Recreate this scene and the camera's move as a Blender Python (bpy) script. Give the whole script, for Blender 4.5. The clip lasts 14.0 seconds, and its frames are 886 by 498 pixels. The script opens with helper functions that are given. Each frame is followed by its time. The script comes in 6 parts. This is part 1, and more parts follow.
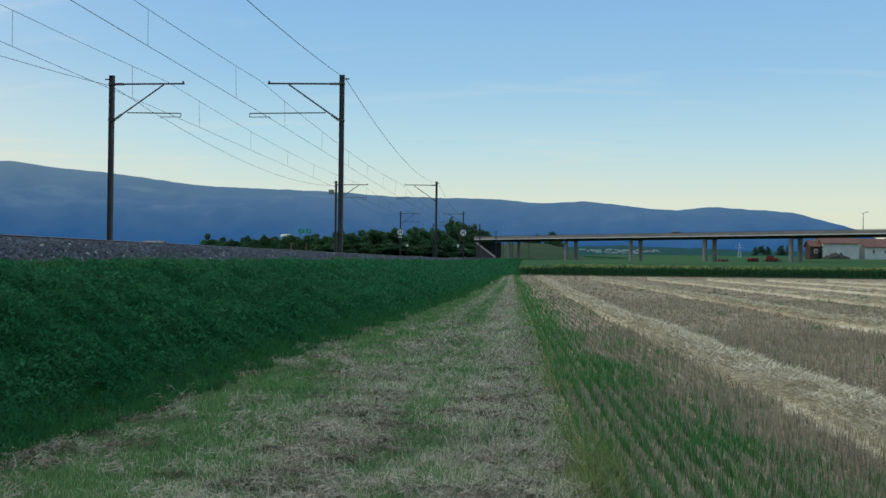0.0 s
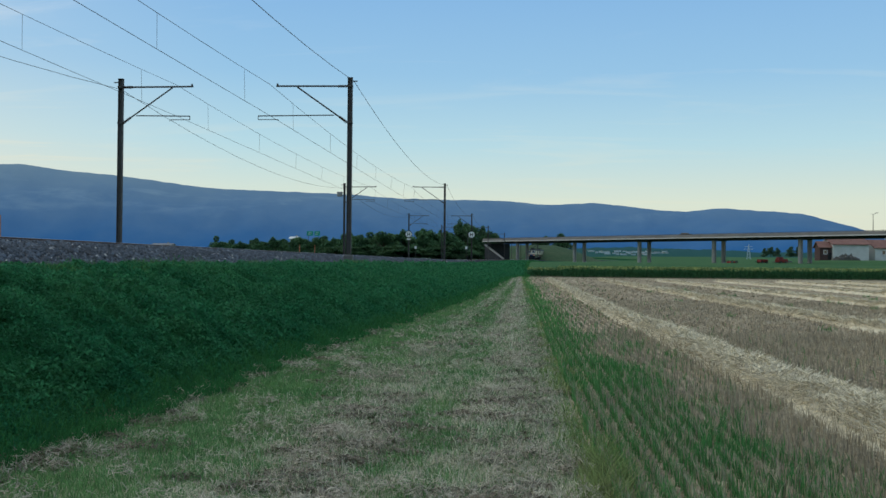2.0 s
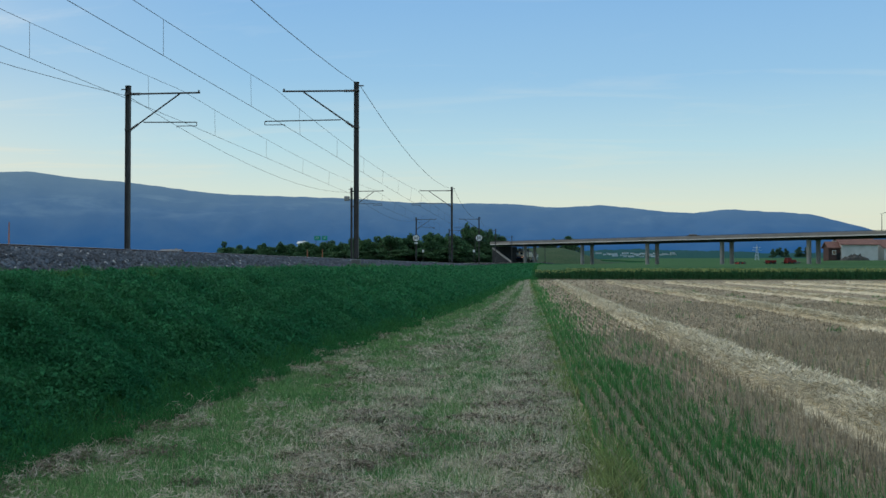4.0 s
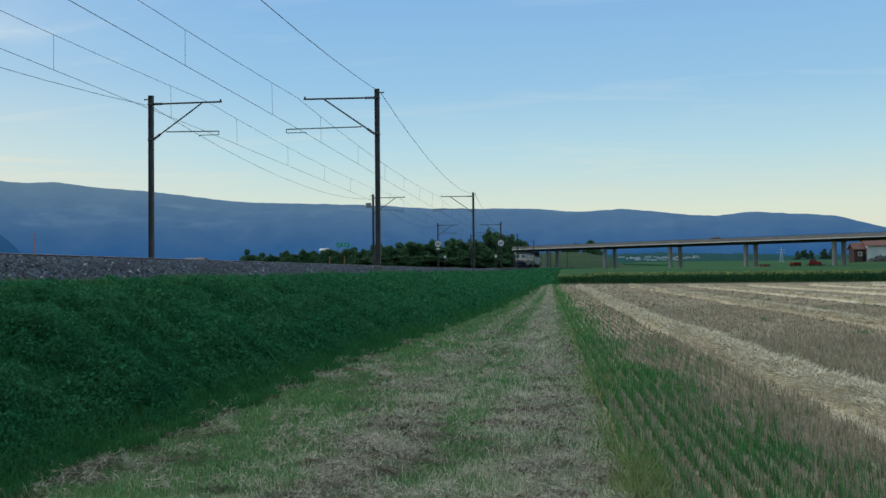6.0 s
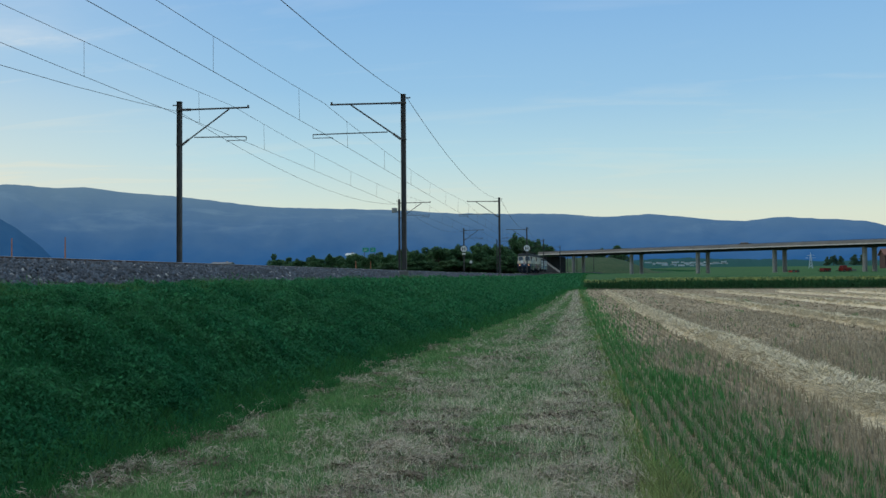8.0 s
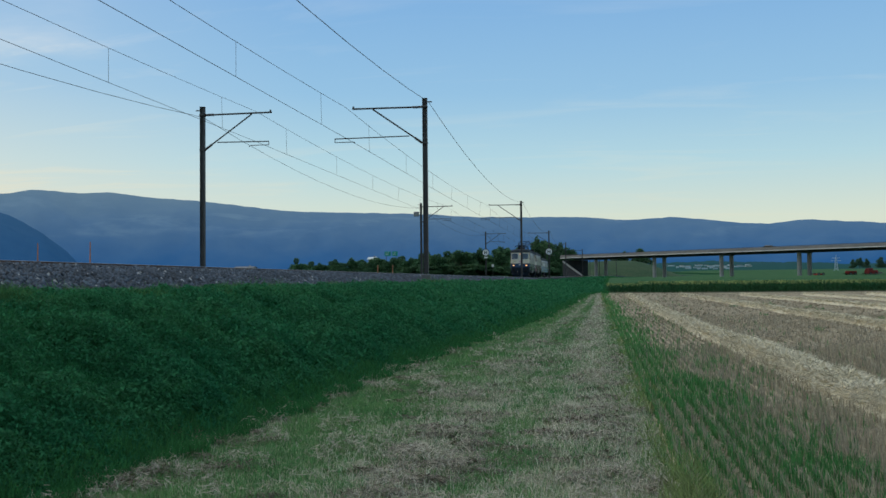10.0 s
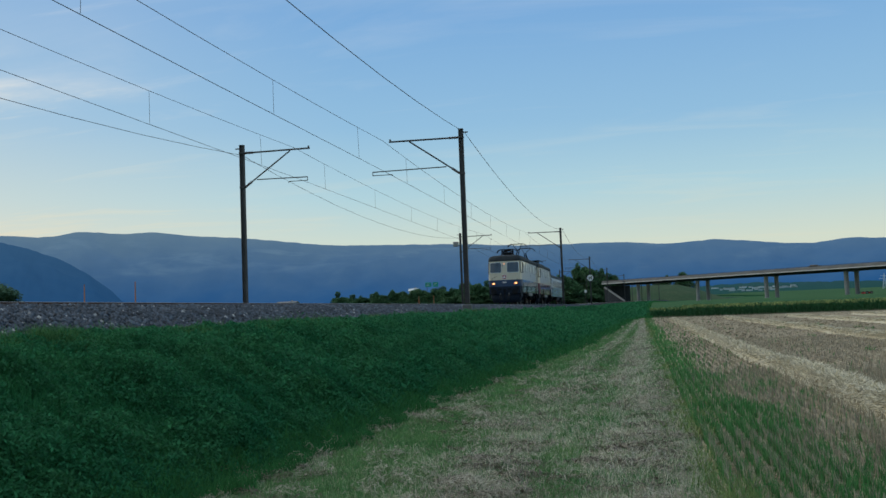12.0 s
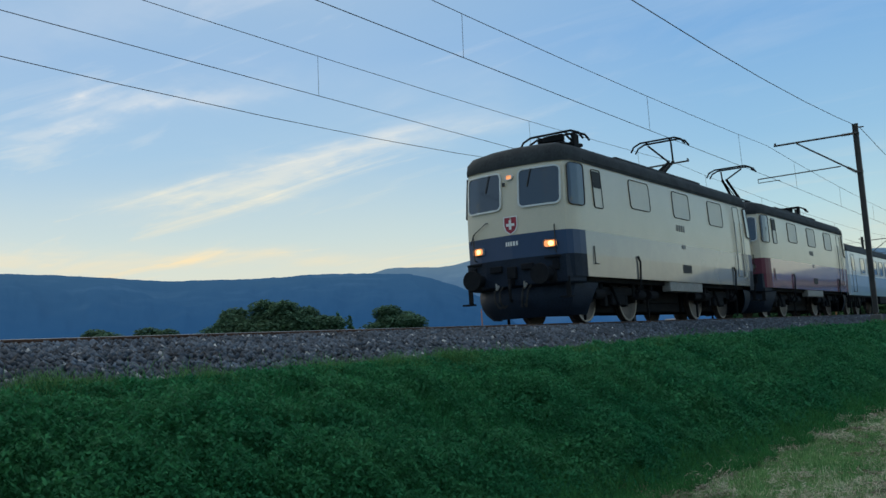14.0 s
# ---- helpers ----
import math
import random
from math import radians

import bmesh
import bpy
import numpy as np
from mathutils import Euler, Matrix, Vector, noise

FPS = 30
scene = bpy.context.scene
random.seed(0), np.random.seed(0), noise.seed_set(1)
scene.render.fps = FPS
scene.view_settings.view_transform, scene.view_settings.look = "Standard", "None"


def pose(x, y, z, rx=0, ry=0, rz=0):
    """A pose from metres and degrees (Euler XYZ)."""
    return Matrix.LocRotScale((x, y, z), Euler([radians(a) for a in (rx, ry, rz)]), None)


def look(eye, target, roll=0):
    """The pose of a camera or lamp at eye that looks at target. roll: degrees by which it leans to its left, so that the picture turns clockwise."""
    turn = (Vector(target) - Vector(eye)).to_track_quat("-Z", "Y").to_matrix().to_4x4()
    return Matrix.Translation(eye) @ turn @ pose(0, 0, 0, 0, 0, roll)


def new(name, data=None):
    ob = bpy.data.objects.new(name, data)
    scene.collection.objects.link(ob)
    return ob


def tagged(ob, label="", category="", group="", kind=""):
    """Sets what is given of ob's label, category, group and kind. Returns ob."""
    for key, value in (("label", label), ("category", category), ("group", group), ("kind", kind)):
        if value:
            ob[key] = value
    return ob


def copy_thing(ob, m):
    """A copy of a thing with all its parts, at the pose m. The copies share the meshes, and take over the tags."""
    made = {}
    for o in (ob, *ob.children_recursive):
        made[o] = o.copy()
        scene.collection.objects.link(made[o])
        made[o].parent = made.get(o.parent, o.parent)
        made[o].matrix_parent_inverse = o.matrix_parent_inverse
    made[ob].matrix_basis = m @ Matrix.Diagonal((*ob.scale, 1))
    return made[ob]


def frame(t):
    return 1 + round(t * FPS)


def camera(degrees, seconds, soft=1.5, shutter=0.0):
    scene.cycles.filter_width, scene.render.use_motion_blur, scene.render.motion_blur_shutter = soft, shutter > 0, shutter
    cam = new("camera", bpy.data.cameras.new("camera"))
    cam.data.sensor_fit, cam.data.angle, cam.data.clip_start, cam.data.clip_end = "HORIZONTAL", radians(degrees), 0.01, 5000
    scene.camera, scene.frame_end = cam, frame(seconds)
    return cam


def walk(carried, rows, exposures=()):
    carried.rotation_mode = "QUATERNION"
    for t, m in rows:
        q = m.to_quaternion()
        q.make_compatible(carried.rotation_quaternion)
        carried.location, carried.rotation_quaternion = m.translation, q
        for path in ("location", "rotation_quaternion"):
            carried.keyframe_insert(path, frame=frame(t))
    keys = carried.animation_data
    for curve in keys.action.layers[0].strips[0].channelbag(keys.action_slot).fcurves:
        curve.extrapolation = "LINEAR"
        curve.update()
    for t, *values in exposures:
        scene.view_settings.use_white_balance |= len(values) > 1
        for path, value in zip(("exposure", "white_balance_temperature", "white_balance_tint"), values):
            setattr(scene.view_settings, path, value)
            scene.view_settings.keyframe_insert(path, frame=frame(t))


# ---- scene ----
# The camera stands on the mown track beside the railway and is turned by hand; y runs along the rails.
LENS = 49.19
EYE = 1.68
cam = camera(LENS, 14.0)
TURNS = [
    (0.0, 90.71, -0.61, 3.83),
    (0.5, 90.67, -0.63, 4.02),
    (1.0, 90.67, -0.64, 4.14),
    (1.5, 90.77, -0.59, 4.26),
    (2.0, 90.82, -0.50, 4.33),
    (2.5, 90.90, -0.37, 4.39),
    (5.0, 91.20, 0.30, 5.17),
    (5.5, 91.33, 0.43, 5.53),
    (6.0, 91.37, 0.57, 6.09),
    (6.5, 91.32, 0.65, 6.45),
    (7.0, 91.34, 0.72, 6.66),
    (7.5, 91.42, 0.57, 7.04),
    (8.0, 91.68, 0.44, 7.62),
    (10.5, 92.07, 0.78, 9.19),
    (11.0, 92.67, 1.17, 9.59),
    (11.5, 93.45, 1.70, 10.48),
    (12.0, 93.74, 2.17, 11.37),
    (12.5, 93.65, 2.67, 12.34),
    (13.0, 93.75, 3.44, 14.80),
    (13.5, 94.45, 4.12, 20.97),
    (13.8, 95.30, 3.97, 27.44),
    (14.0, 95.99, 3.76, 34.05),
]
walk(cam, [(t, pose(0, 0, EYE, rx, ry, rz)) for t, rx, ry, rz in TURNS], [(0.0, 0.0), (8.0, -0.02), (10.5, -0.07), (12.0, -0.12), (13.5, -0.11), (14.0, -0.05)])

# ---- world, sun ----
world = bpy.data.worlds.new("world")
scene.world = world
world.use_nodes = True
wn, wl = world.node_tree.nodes, world.node_tree.links
wn.clear()


def node(tree, kind, **inputs):
    n = tree.nodes.new(kind)
    for key, value in inputs.items():
        n.inputs[key.replace("_", " ")].default_value = value
    return n


def ramp(tree, stops, fac=None, mode="LINEAR"):
    n = tree.nodes.new("ShaderNodeValToRGB")
    n.color_ramp.interpolation = mode
    while len(n.color_ramp.elements) < len(stops):
        n.color_ramp.elements.new(0.5)
    for e, (p, c) in zip(n.color_ramp.elements, stops):
        e.position, e.color = p, (*c, 1) if len(c) == 3 else c
    if fac is not None:
        tree.links.new(fac, n.inputs[0])
    return n


def math_node(tree, op, a, b=None, clamp=False):
    n = tree.nodes.new("ShaderNodeMath")
    n.operation, n.use_clamp = op, clamp
    for i, v in enumerate((a, b)):
        if v is None:
            continue
        if isinstance(v, (int, float)):
            n.inputs[i].default_value = v
        else:
            tree.links.new(v, n.inputs[i])
    return n.outputs[0]


def mix(tree, fac, a, b, blend="MIX"):
    n = tree.nodes.new("ShaderNodeMix")
    n.data_type, n.blend_type = "RGBA", blend
    for sock, v in ((n.inputs[0], fac), (n.inputs[6], a), (n.inputs[7], b)):
        if isinstance(v, (int, float)):
            sock.default_value = v
        elif isinstance(v, tuple):
            sock.default_value = (*v, 1)
        else:
            tree.links.new(v, sock)
    return n.outputs[2]


WT = world.node_tree
coord = WT.nodes.new("ShaderNodeTexCoord")
sep = WT.nodes.new("ShaderNodeSeparateXYZ")
WT.links.new(coord.outputs["Generated"], sep.inputs[0])
sky = WT.nodes.new("ShaderNodeTexSky")
sky.sky_type, sky.sun_disc = "NISHITA", False
sky.sun_elevation, sky.sun_rotation = radians(3.0), radians(-75)
sky.air_density, sky.dust_density, sky.ozone_density = 1.0, 0.6, 2.0
dusk = ramp(WT, [(0.0, (0.86, 0.86, 0.68)), (0.06, (0.79, 0.88, 0.75)), (0.12, (0.53, 0.79, 0.89)), (0.19, (0.35, 0.63, 0.90)),
                 (0.30, (0.24, 0.50, 0.87)), (0.50, (0.36, 0.54, 0.76)), (1.0, (0.62, 0.72, 0.76))], sep.outputs[2])
nish = WT.nodes.new("ShaderNodeVectorMath")
nish.operation = "SCALE"
nish.inputs[3].default_value = 0.12
WT.links.new(sky.outputs[0], nish.inputs[0])
clear = mix(WT, 0.15, dusk.outputs[0], nish.outputs[0])
# thin cirrus, drawn out in long streaks over the west
flat = WT.nodes.new("ShaderNodeVectorMath")
flat.operation = "DIVIDE"
lift = math_node(WT, "ADD", math_node(WT, "MAXIMUM", sep.outputs[2], 0.0), 0.10)
comb = WT.nodes.new("ShaderNodeCombineXYZ")
for i in range(3):
    WT.links.new(lift, comb.inputs[i])
WT.links.new(coord.outputs["Generated"], flat.inputs[0])
WT.links.new(comb.outputs[0], flat.inputs[1])
streak = WT.nodes.new("ShaderNodeMapping")
streak.inputs["Rotation"].default_value = (0, 0, radians(8))
streak.inputs["Scale"].default_value = (0.42, 1.5, 0.3)
WT.links.new(flat.outputs[0], streak.inputs[0])
cirrus = node(WT, "ShaderNodeTexNoise", Scale=1.9, Detail=8.0, Roughness=0.58, Distortion=0.7)
WT.links.new(streak.outputs[0], cirrus.inputs["Vector"])
wisp = ramp(WT, [(0.545, (0, 0, 0)), (0.80, (1, 1, 1))], cirrus.outputs[0])
west = math_node(WT, "MULTIPLY", math_node(WT, "SUBTRACT", math_node(WT, "MULTIPLY", sep.outputs[0], -1.0), 0.28), 3.2, True)
wisps = math_node(WT, "MULTIPLY", math_node(WT, "MULTIPLY", wisp.outputs[0], math_node(WT, "MAXIMUM", west, 0.25)), 0.75)
ripple = node(WT, "ShaderNodeTexNoise", Scale=1.6, Detail=6.0, Roughness=0.62, Distortion=0.3)
WT.links.new(flat.outputs[0], ripple.inputs["Vector"])
warp = WT.nodes.new("ShaderNodeSeparateColor")
WT.links.new(ripple.outputs["Color"], warp.inputs[0])
flat_xy = WT.nodes.new("ShaderNodeSeparateXYZ")
WT.links.new(flat.outputs[0], flat_xy.inputs[0])
fx = math_node(WT, "ADD", flat_xy.outputs[0], math_node(WT, "MULTIPLY", math_node(WT, "SUBTRACT", warp.outputs[0], 0.5), 0.9))
fy = math_node(WT, "ADD", flat_xy.outputs[1], math_node(WT, "MULTIPLY", math_node(WT, "SUBTRACT", warp.outputs[1], 0.5), 1.0))
fibre = ramp(WT, [(0.36, (0, 0, 0)), (0.62, (1, 1, 1))], cirrus.outputs[0])


def cloud_bank(cx, cy, slope, bow, width, length):
    """A long fibrous cirrus bank, slightly bowed, fading at both ends."""
    dx = math_node(WT, "SUBTRACT", fx, cx)
    line = math_node(WT, "ADD", math_node(WT, "MULTIPLY", dx, slope), math_node(WT, "MULTIPLY", math_node(WT, "MULTIPLY", dx, dx), bow))
    dy = math_node(WT, "DIVIDE", math_node(WT, "SUBTRACT", math_node(WT, "SUBTRACT", fy, cy), line), width)
    dl = math_node(WT, "DIVIDE", dx, length)
    fall = math_node(WT, "ADD", 1.0, math_node(WT, "ADD", math_node(WT, "MULTIPLY", dy, dy), math_node(WT, "MULTIPLY", math_node(WT, "MULTIPLY", dl, dl), math_node(WT, "MULTIPLY", dl, dl))))
    return math_node(WT, "DIVIDE", 1.0, math_node(WT, "MULTIPLY", fall, fall))


banks = math_node(WT, "ADD", math_node(WT, "MULTIPLY", cloud_bank(-2.25, 2.50, 0.0, -0.20, 0.20, 0.75), 0.78),
                  math_node(WT, "MULTIPLY", cloud_bank(-2.2, 1.66, 0.40, 0.0, 0.12, 0.55), 0.8))
banks = math_node(WT, "ADD", banks, math_node(WT, "MULTIPLY", cloud_bank(-3.9, 2.75, 1.5, 0.0, 0.42, 0.9), 0.75))
banks = math_node(WT, "ADD", banks, math_node(WT, "MULTIPLY", cloud_bank(-1.6, 1.25, 0.3, 0.0, 0.22, 0.8), 0.28))
banks = math_node(WT, "MULTIPLY", banks, math_node(WT, "ADD", math_node(WT, "MULTIPLY", fibre.outputs[0], 0.75), 0.25))
veil = math_node(WT, "ADD", wisps, banks, True)
cloud_tint = ramp(WT, [(0.0, (1.0, 0.72, 0.40)), (0.10, (1.0, 0.82, 0.52)), (0.17, (0.95, 0.90, 0.72)), (0.24, (0.80, 0.84, 0.86)), (0.34, (0.70, 0.77, 0.86))], sep.outputs[2])
haze = math_node(WT, "MULTIPLY", west, 0.22)
low = math_node(WT, "SUBTRACT", 1.0, math_node(WT, "DIVIDE", sep.outputs[2], 0.21), True)
glow = math_node(WT, "MULTIPLY", math_node(WT, "MULTIPLY", low, west), 0.45)
whole = mix(WT, veil, mix(WT, glow, mix(WT, haze, clear, (0.66, 0.76, 0.80)), (0.98, 0.80, 0.50)), cloud_tint.outputs[0])
back = WT.nodes.new("ShaderNodeBackground")
back.inputs[1].default_value = 1.0
WT.links.new(whole, back.inputs[0])
out = WT.nodes.new("ShaderNodeOutputWorld")
WT.links.new(back.outputs[0], out.inputs[0])

sun_data = bpy.data.lights.new("sun", "SUN")
sun_data.energy, sun_data.angle, sun_data.color = 1.0, radians(60), (1.0, 0.90, 0.74)
sun = new("sun", sun_data)
sun.matrix_world = look((-60, 18, 40), (0, 0, 0))

# ---- materials ----
MATS = {}


def material(name, base, other=None, scale=3.0, fine=40.0, rough=0.8, metal=0.0, bump=0.0, island=0.0, coord_kind="Object", spec=0.4, coat=0.0, emit=None, emit_strength=1.0, stretch=None, grain=1.0, trans=0.0, rows=0.0):
    """A Principled material with two scales of variation."""
    if name in MATS:
        return MATS[name]
    m = bpy.data.materials.new(name)
    m.use_nodes = True
    t = m.node_tree
    b = t.nodes["Principled BSDF"]
    b.inputs["Roughness"].default_value, b.inputs["Metallic"].default_value = rough, metal
    b.inputs["Specular IOR Level"].default_value = spec
    b.inputs["Coat Weight"].default_value = coat
    b.inputs["Coat Roughness"].default_value = 0.06
    other = other or tuple(c * 0.7 for c in base)
    tc = t.nodes.new("ShaderNodeTexCoord")
    vec = tc.outputs[coord_kind]
    if stretch:
        mp = t.nodes.new("ShaderNodeMapping")
        mp.inputs["Scale"].default_value = stretch
        t.links.new(vec, mp.inputs[0])
        vec = mp.outputs[0]
    n1 = node(t, "ShaderNodeTexNoise", Scale=scale, Detail=5.0, Roughness=0.6)
    n2 = node(t, "ShaderNodeTexNoise", Scale=fine, Detail=4.0, Roughness=0.65)
    for n in (n1, n2):
        t.links.new(vec, n.inputs["Vector"])
    big = ramp(t, [(0.35, (0, 0, 0)), (0.65, (1, 1, 1))], n1.outputs[0])
    col = mix(t, big.outputs[0], base, other)
    lo, hi = 1 - 0.28 * grain, 1 + 0.20 * grain
    small = ramp(t, [(0.3, (lo, lo, lo)), (0.7, (hi, hi, hi))], n2.outputs[0])
    col = mix(t, 1.0, col, small.outputs[0], "MULTIPLY")
    if island:
        g = t.nodes.new("ShaderNodeNewGeometry")
        r = ramp(t, [(0.0, (1 - island, 1 - island, 1 - island)), (1.0, (1 + island, 1 + island, 1 + island * 0.8))], g.outputs["Random Per Island"])
        col = mix(t, 1.0, col, r.outputs[0], "MULTIPLY")
    if rows:
        # bare dark soil between drilled rows, with the rows' shade painted in
        sx = t.nodes.new("ShaderNodeSeparateXYZ")
        t.links.new(tc.outputs[coord_kind], sx.inputs[0])
        across = math_node(t, "ADD", math_node(t, "MULTIPLY", math_node(t, "SUBTRACT", sx.outputs[0], 0.74), 2 * math.pi / rows), math_node(t, "MULTIPLY", n2.outputs[0], 1.6))
        furrow = ramp(t, [(0.0, (0.52, 0.52, 0.52)), (1.0, (1.14, 1.14, 1.14))], math_node(t, "ADD", math_node(t, "MULTIPLY", math_node(t, "COSINE", across), 0.5), 0.5))
        col = mix(t, 1.0, col, furrow.outputs[0], "MULTIPLY")
    t.links.new(col, b.inputs["Base Color"])
    if bump:
        bp = node(t, "ShaderNodeBump", Strength=bump, Distance=0.02)
        t.links.new(n2.outputs[0], bp.inputs["Height"])
        t.links.new(bp.outputs[0], b.inputs["Normal"])
    if emit:
        b.inputs["Emission Color"].default_value = (*emit, 1)
        b.inputs["Emission Strength"].default_value = emit_strength
    if trans:
        tr = t.nodes.new("ShaderNodeBsdfTranslucent")
        t.links.new(col, tr.inputs["Color"])
        ms = t.nodes.new("ShaderNodeMixShader")
        ms.inputs[0].default_value = trans
        t.links.new(b.outputs[0], ms.inputs[1])
        t.links.new(tr.outputs[0], ms.inputs[2])
        t.links.new(ms.outputs[0], t.nodes["Material Output"].inputs["Surface"])
    MATS[name] = m
    return m


def glass(name, tint, rough=0.06):
    m = material(name, tint, tint, 2.0, 9.0, rough, 0.0, 0.0, spec=0.7, coat=0.6, grain=0.1)
    return m


M_MEADOW = material("meadow_grass", (0.045, 0.120, 0.045), (0.070, 0.145, 0.055), 0.05, 2.0, 0.95, bump=0.3, spec=0.04)
M_BANK = material("bank_soil_grass", (0.012, 0.075, 0.03), (0.02, 0.095, 0.038), 0.8, 14.0, 0.95, bump=0.6, spec=0.04)
M_PATH = material("mown_dry_grass", (0.42, 0.38, 0.285), (0.24, 0.29, 0.145), 0.55, 22.0, 0.95, bump=0.8, stretch=(1.0, 0.45, 1.0), spec=0.04)
M_STUBBLE = material("stubble_soil", (0.44, 0.345, 0.235), (0.51, 0.41, 0.28), 0.25, 26.0, 0.95, bump=0.8, stretch=(1.0, 0.12, 1.0), spec=0.04, rows=0.17)
M_VERGE = material("rough_dry_verge", (0.055, 0.098, 0.052), (0.085, 0.115, 0.065), 0.12, 1.5, 0.95, bump=0.4, spec=0.04)
M_SOIL = material("field_soil", (0.12, 0.10, 0.07), (0.09, 0.10, 0.05), 0.4, 9.0, 0.95, bump=0.5, spec=0.04)
M_BALLAST = material("ballast_bed", (0.040, 0.046, 0.062), (0.026, 0.030, 0.040), 0.9, 18.0, 0.9, bump=1.0, spec=0.04)
M_STONE = material("ballast_stone", (0.072, 0.092, 0.130), (0.034, 0.044, 0.064), 1.2, 30.0, 0.8, island=0.8)
M_PALESTONE = material("pale_stone", (0.42, 0.42, 0.43), (0.30, 0.30, 0.31), 1.2, 30.0, 0.8, island=0.4)
M_BLADE = material("bank_grass_blade", (0.024, 0.185, 0.07), (0.045, 0.215, 0.078), 0.7, 6.0, 0.75, island=0.45, spec=0.25, trans=0.35)
M_LEAF = material("weed_leaf", (0.026, 0.172, 0.076), (0.050, 0.21, 0.086), 0.9, 8.0, 0.8, island=0.30, spec=0.12, trans=0.35)
M_SHORT = material("short_grass_blade", (0.115, 0.275, 0.10), (0.185, 0.335, 0.130), 0.6, 8.0, 0.8, island=0.4, spec=0.2, trans=0.35)
M_STRAW = material("dry_straw", (0.74, 0.66, 0.51), (0.63, 0.56, 0.42), 0.8, 12.0, 0.8, island=0.4, spec=0.3)
M_DRY = material("dry_grass_stem", (0.72, 0.66, 0.53), (0.57, 0.54, 0.4), 0.8, 12.0, 0.85, island=0.4, spec=0.2)
# paler tree foliage: the haze over these trees is put into the colour
M_TREEL = material("hazed_tree_foliage", (0.085, 0.165, 0.105), (0.12, 0.195, 0.12), 0.25, 3.0, 0.9, island=0.25, spec=0.05, trans=0.3)
M_HAY = material("grey_clippings", (0.52, 0.455, 0.365), (0.36, 0.315, 0.255), 0.8, 12.0, 0.9, island=0.4, spec=0.2)
M_LUMP = material("matted_clippings", (0.26, 0.215, 0.17), (0.17, 0.14, 0.11), 0.8, 12.0, 0.9, island=0.5, spec=0.2)
M_STALK = material("stubble_stalk", (0.45, 0.385, 0.28), (0.34, 0.29, 0.215), 0.5, 10.0, 0.85, island=0.4, spec=0.2)
M_REGROW = material("regrowth_green", (0.075, 0.245, 0.075), (0.125, 0.295, 0.10), 0.8, 8.0, 0.8, island=0.4, spec=0.2, trans=0.35)
M_FRINGE = material("crest_grass_blade", (0.065, 0.195, 0.066), (0.095, 0.225, 0.080), 0.7, 6.0, 0.8, island=0.4, spec=0.2, trans=0.35)
M_FOOT = material("foot_grass_blade", (0.038, 0.180, 0.055), (0.055, 0.20, 0.062), 0.7, 6.0, 0.8, island=0.4, spec=0.2, trans=0.35)
M_TUFT = material("yellow_green_tuft", (0.33, 0.35, 0.16), (0.17, 0.28, 0.085), 0.7, 6.0, 0.8, island=0.4, spec=0.2, trans=0.35)
M_CORN = material("maize_leaf", (0.034, 0.125, 0.052), (0.055, 0.15, 0.056), 0.6, 4.0, 0.75, island=0.45, spec=0.25, trans=0.35)
M_TASSEL = material("maize_tassel", (0.42, 0.44, 0.15), (0.32, 0.37, 0.12), 0.6, 4.0, 0.85, island=0.35)
M_TREE = material("tree_foliage", (0.062, 0.150, 0.075), (0.10, 0.19, 0.088), 0.25, 3.0, 0.85, island=0.5, spec=0.2, trans=0.35)
M_BARK = material("tree_bark", (0.09, 0.07, 0.05), (0.06, 0.045, 0.03), 2.0, 20.0, 0.9, bump=0.6)
M_STEEL = material("galvanised_mast_steel", (0.10, 0.095, 0.09), (0.065, 0.06, 0.06), 1.2, 22.0, 0.65, 0.35, 0.15)
M_WIRE = material("copper_wire_dark", (0.06, 0.055, 0.05), (0.04, 0.035, 0.03), 2.0, 30.0, 0.6, 0.5)
M_INSUL = material("brown_insulator", (0.06, 0.035, 0.025), (0.04, 0.025, 0.02), 3.0, 20.0, 0.25)
M_RAIL = material("rusted_rail", (0.13, 0.065, 0.04), (0.09, 0.045, 0.03), 2.0, 40.0, 0.7, 0.4, 0.2)
M_RAILTOP = material("polished_rail_head", (0.45, 0.43, 0.42), (0.38, 0.36, 0.35), 2.0, 40.0, 0.3, 0.9)
M_SLEEPER = material("concrete_sleeper", (0.26, 0.24, 0.22), (0.18, 0.16, 0.15), 1.5, 20.0, 0.9, bump=0.3)
M_CONC = material("weathered_concrete", (0.36, 0.35, 0.33), (0.27, 0.26, 0.25), 0.25, 5.0, 0.9, bump=0.3)
M_CONCD = material("stained_concrete", (0.20, 0.19, 0.18), (0.13, 0.125, 0.12), 0.25, 4.0, 0.9, bump=0.3)
M_BARRIER = material("weathered_road_barrier", (0.27, 0.245, 0.23), (0.21, 0.19, 0.18), 0.2, 6.0, 0.85, bump=0.2)
# near-black concrete: the shade under the viaduct is put into the colour
M_DECKSHADE = material("shade_dark_concrete", (0.055, 0.058, 0.062), (0.040, 0.042, 0.046), 0.25, 4.0, 0.95, bump=0.2, spec=0.1)
M_HEAP = material("dark_earth_heap", (0.075, 0.07, 0.065), (0.045, 0.05, 0.04), 0.5, 4.0, 0.95, bump=0.8)
M_ASPHALT = material("asphalt", (0.05, 0.05, 0.052), (0.06, 0.06, 0.06), 0.6, 30.0, 0.9)
M_PLASTER = material("white_plaster", (0.66, 0.64, 0.60), (0.56, 0.54, 0.50), 0.4, 8.0, 0.9, bump=0.1, grain=0.15)
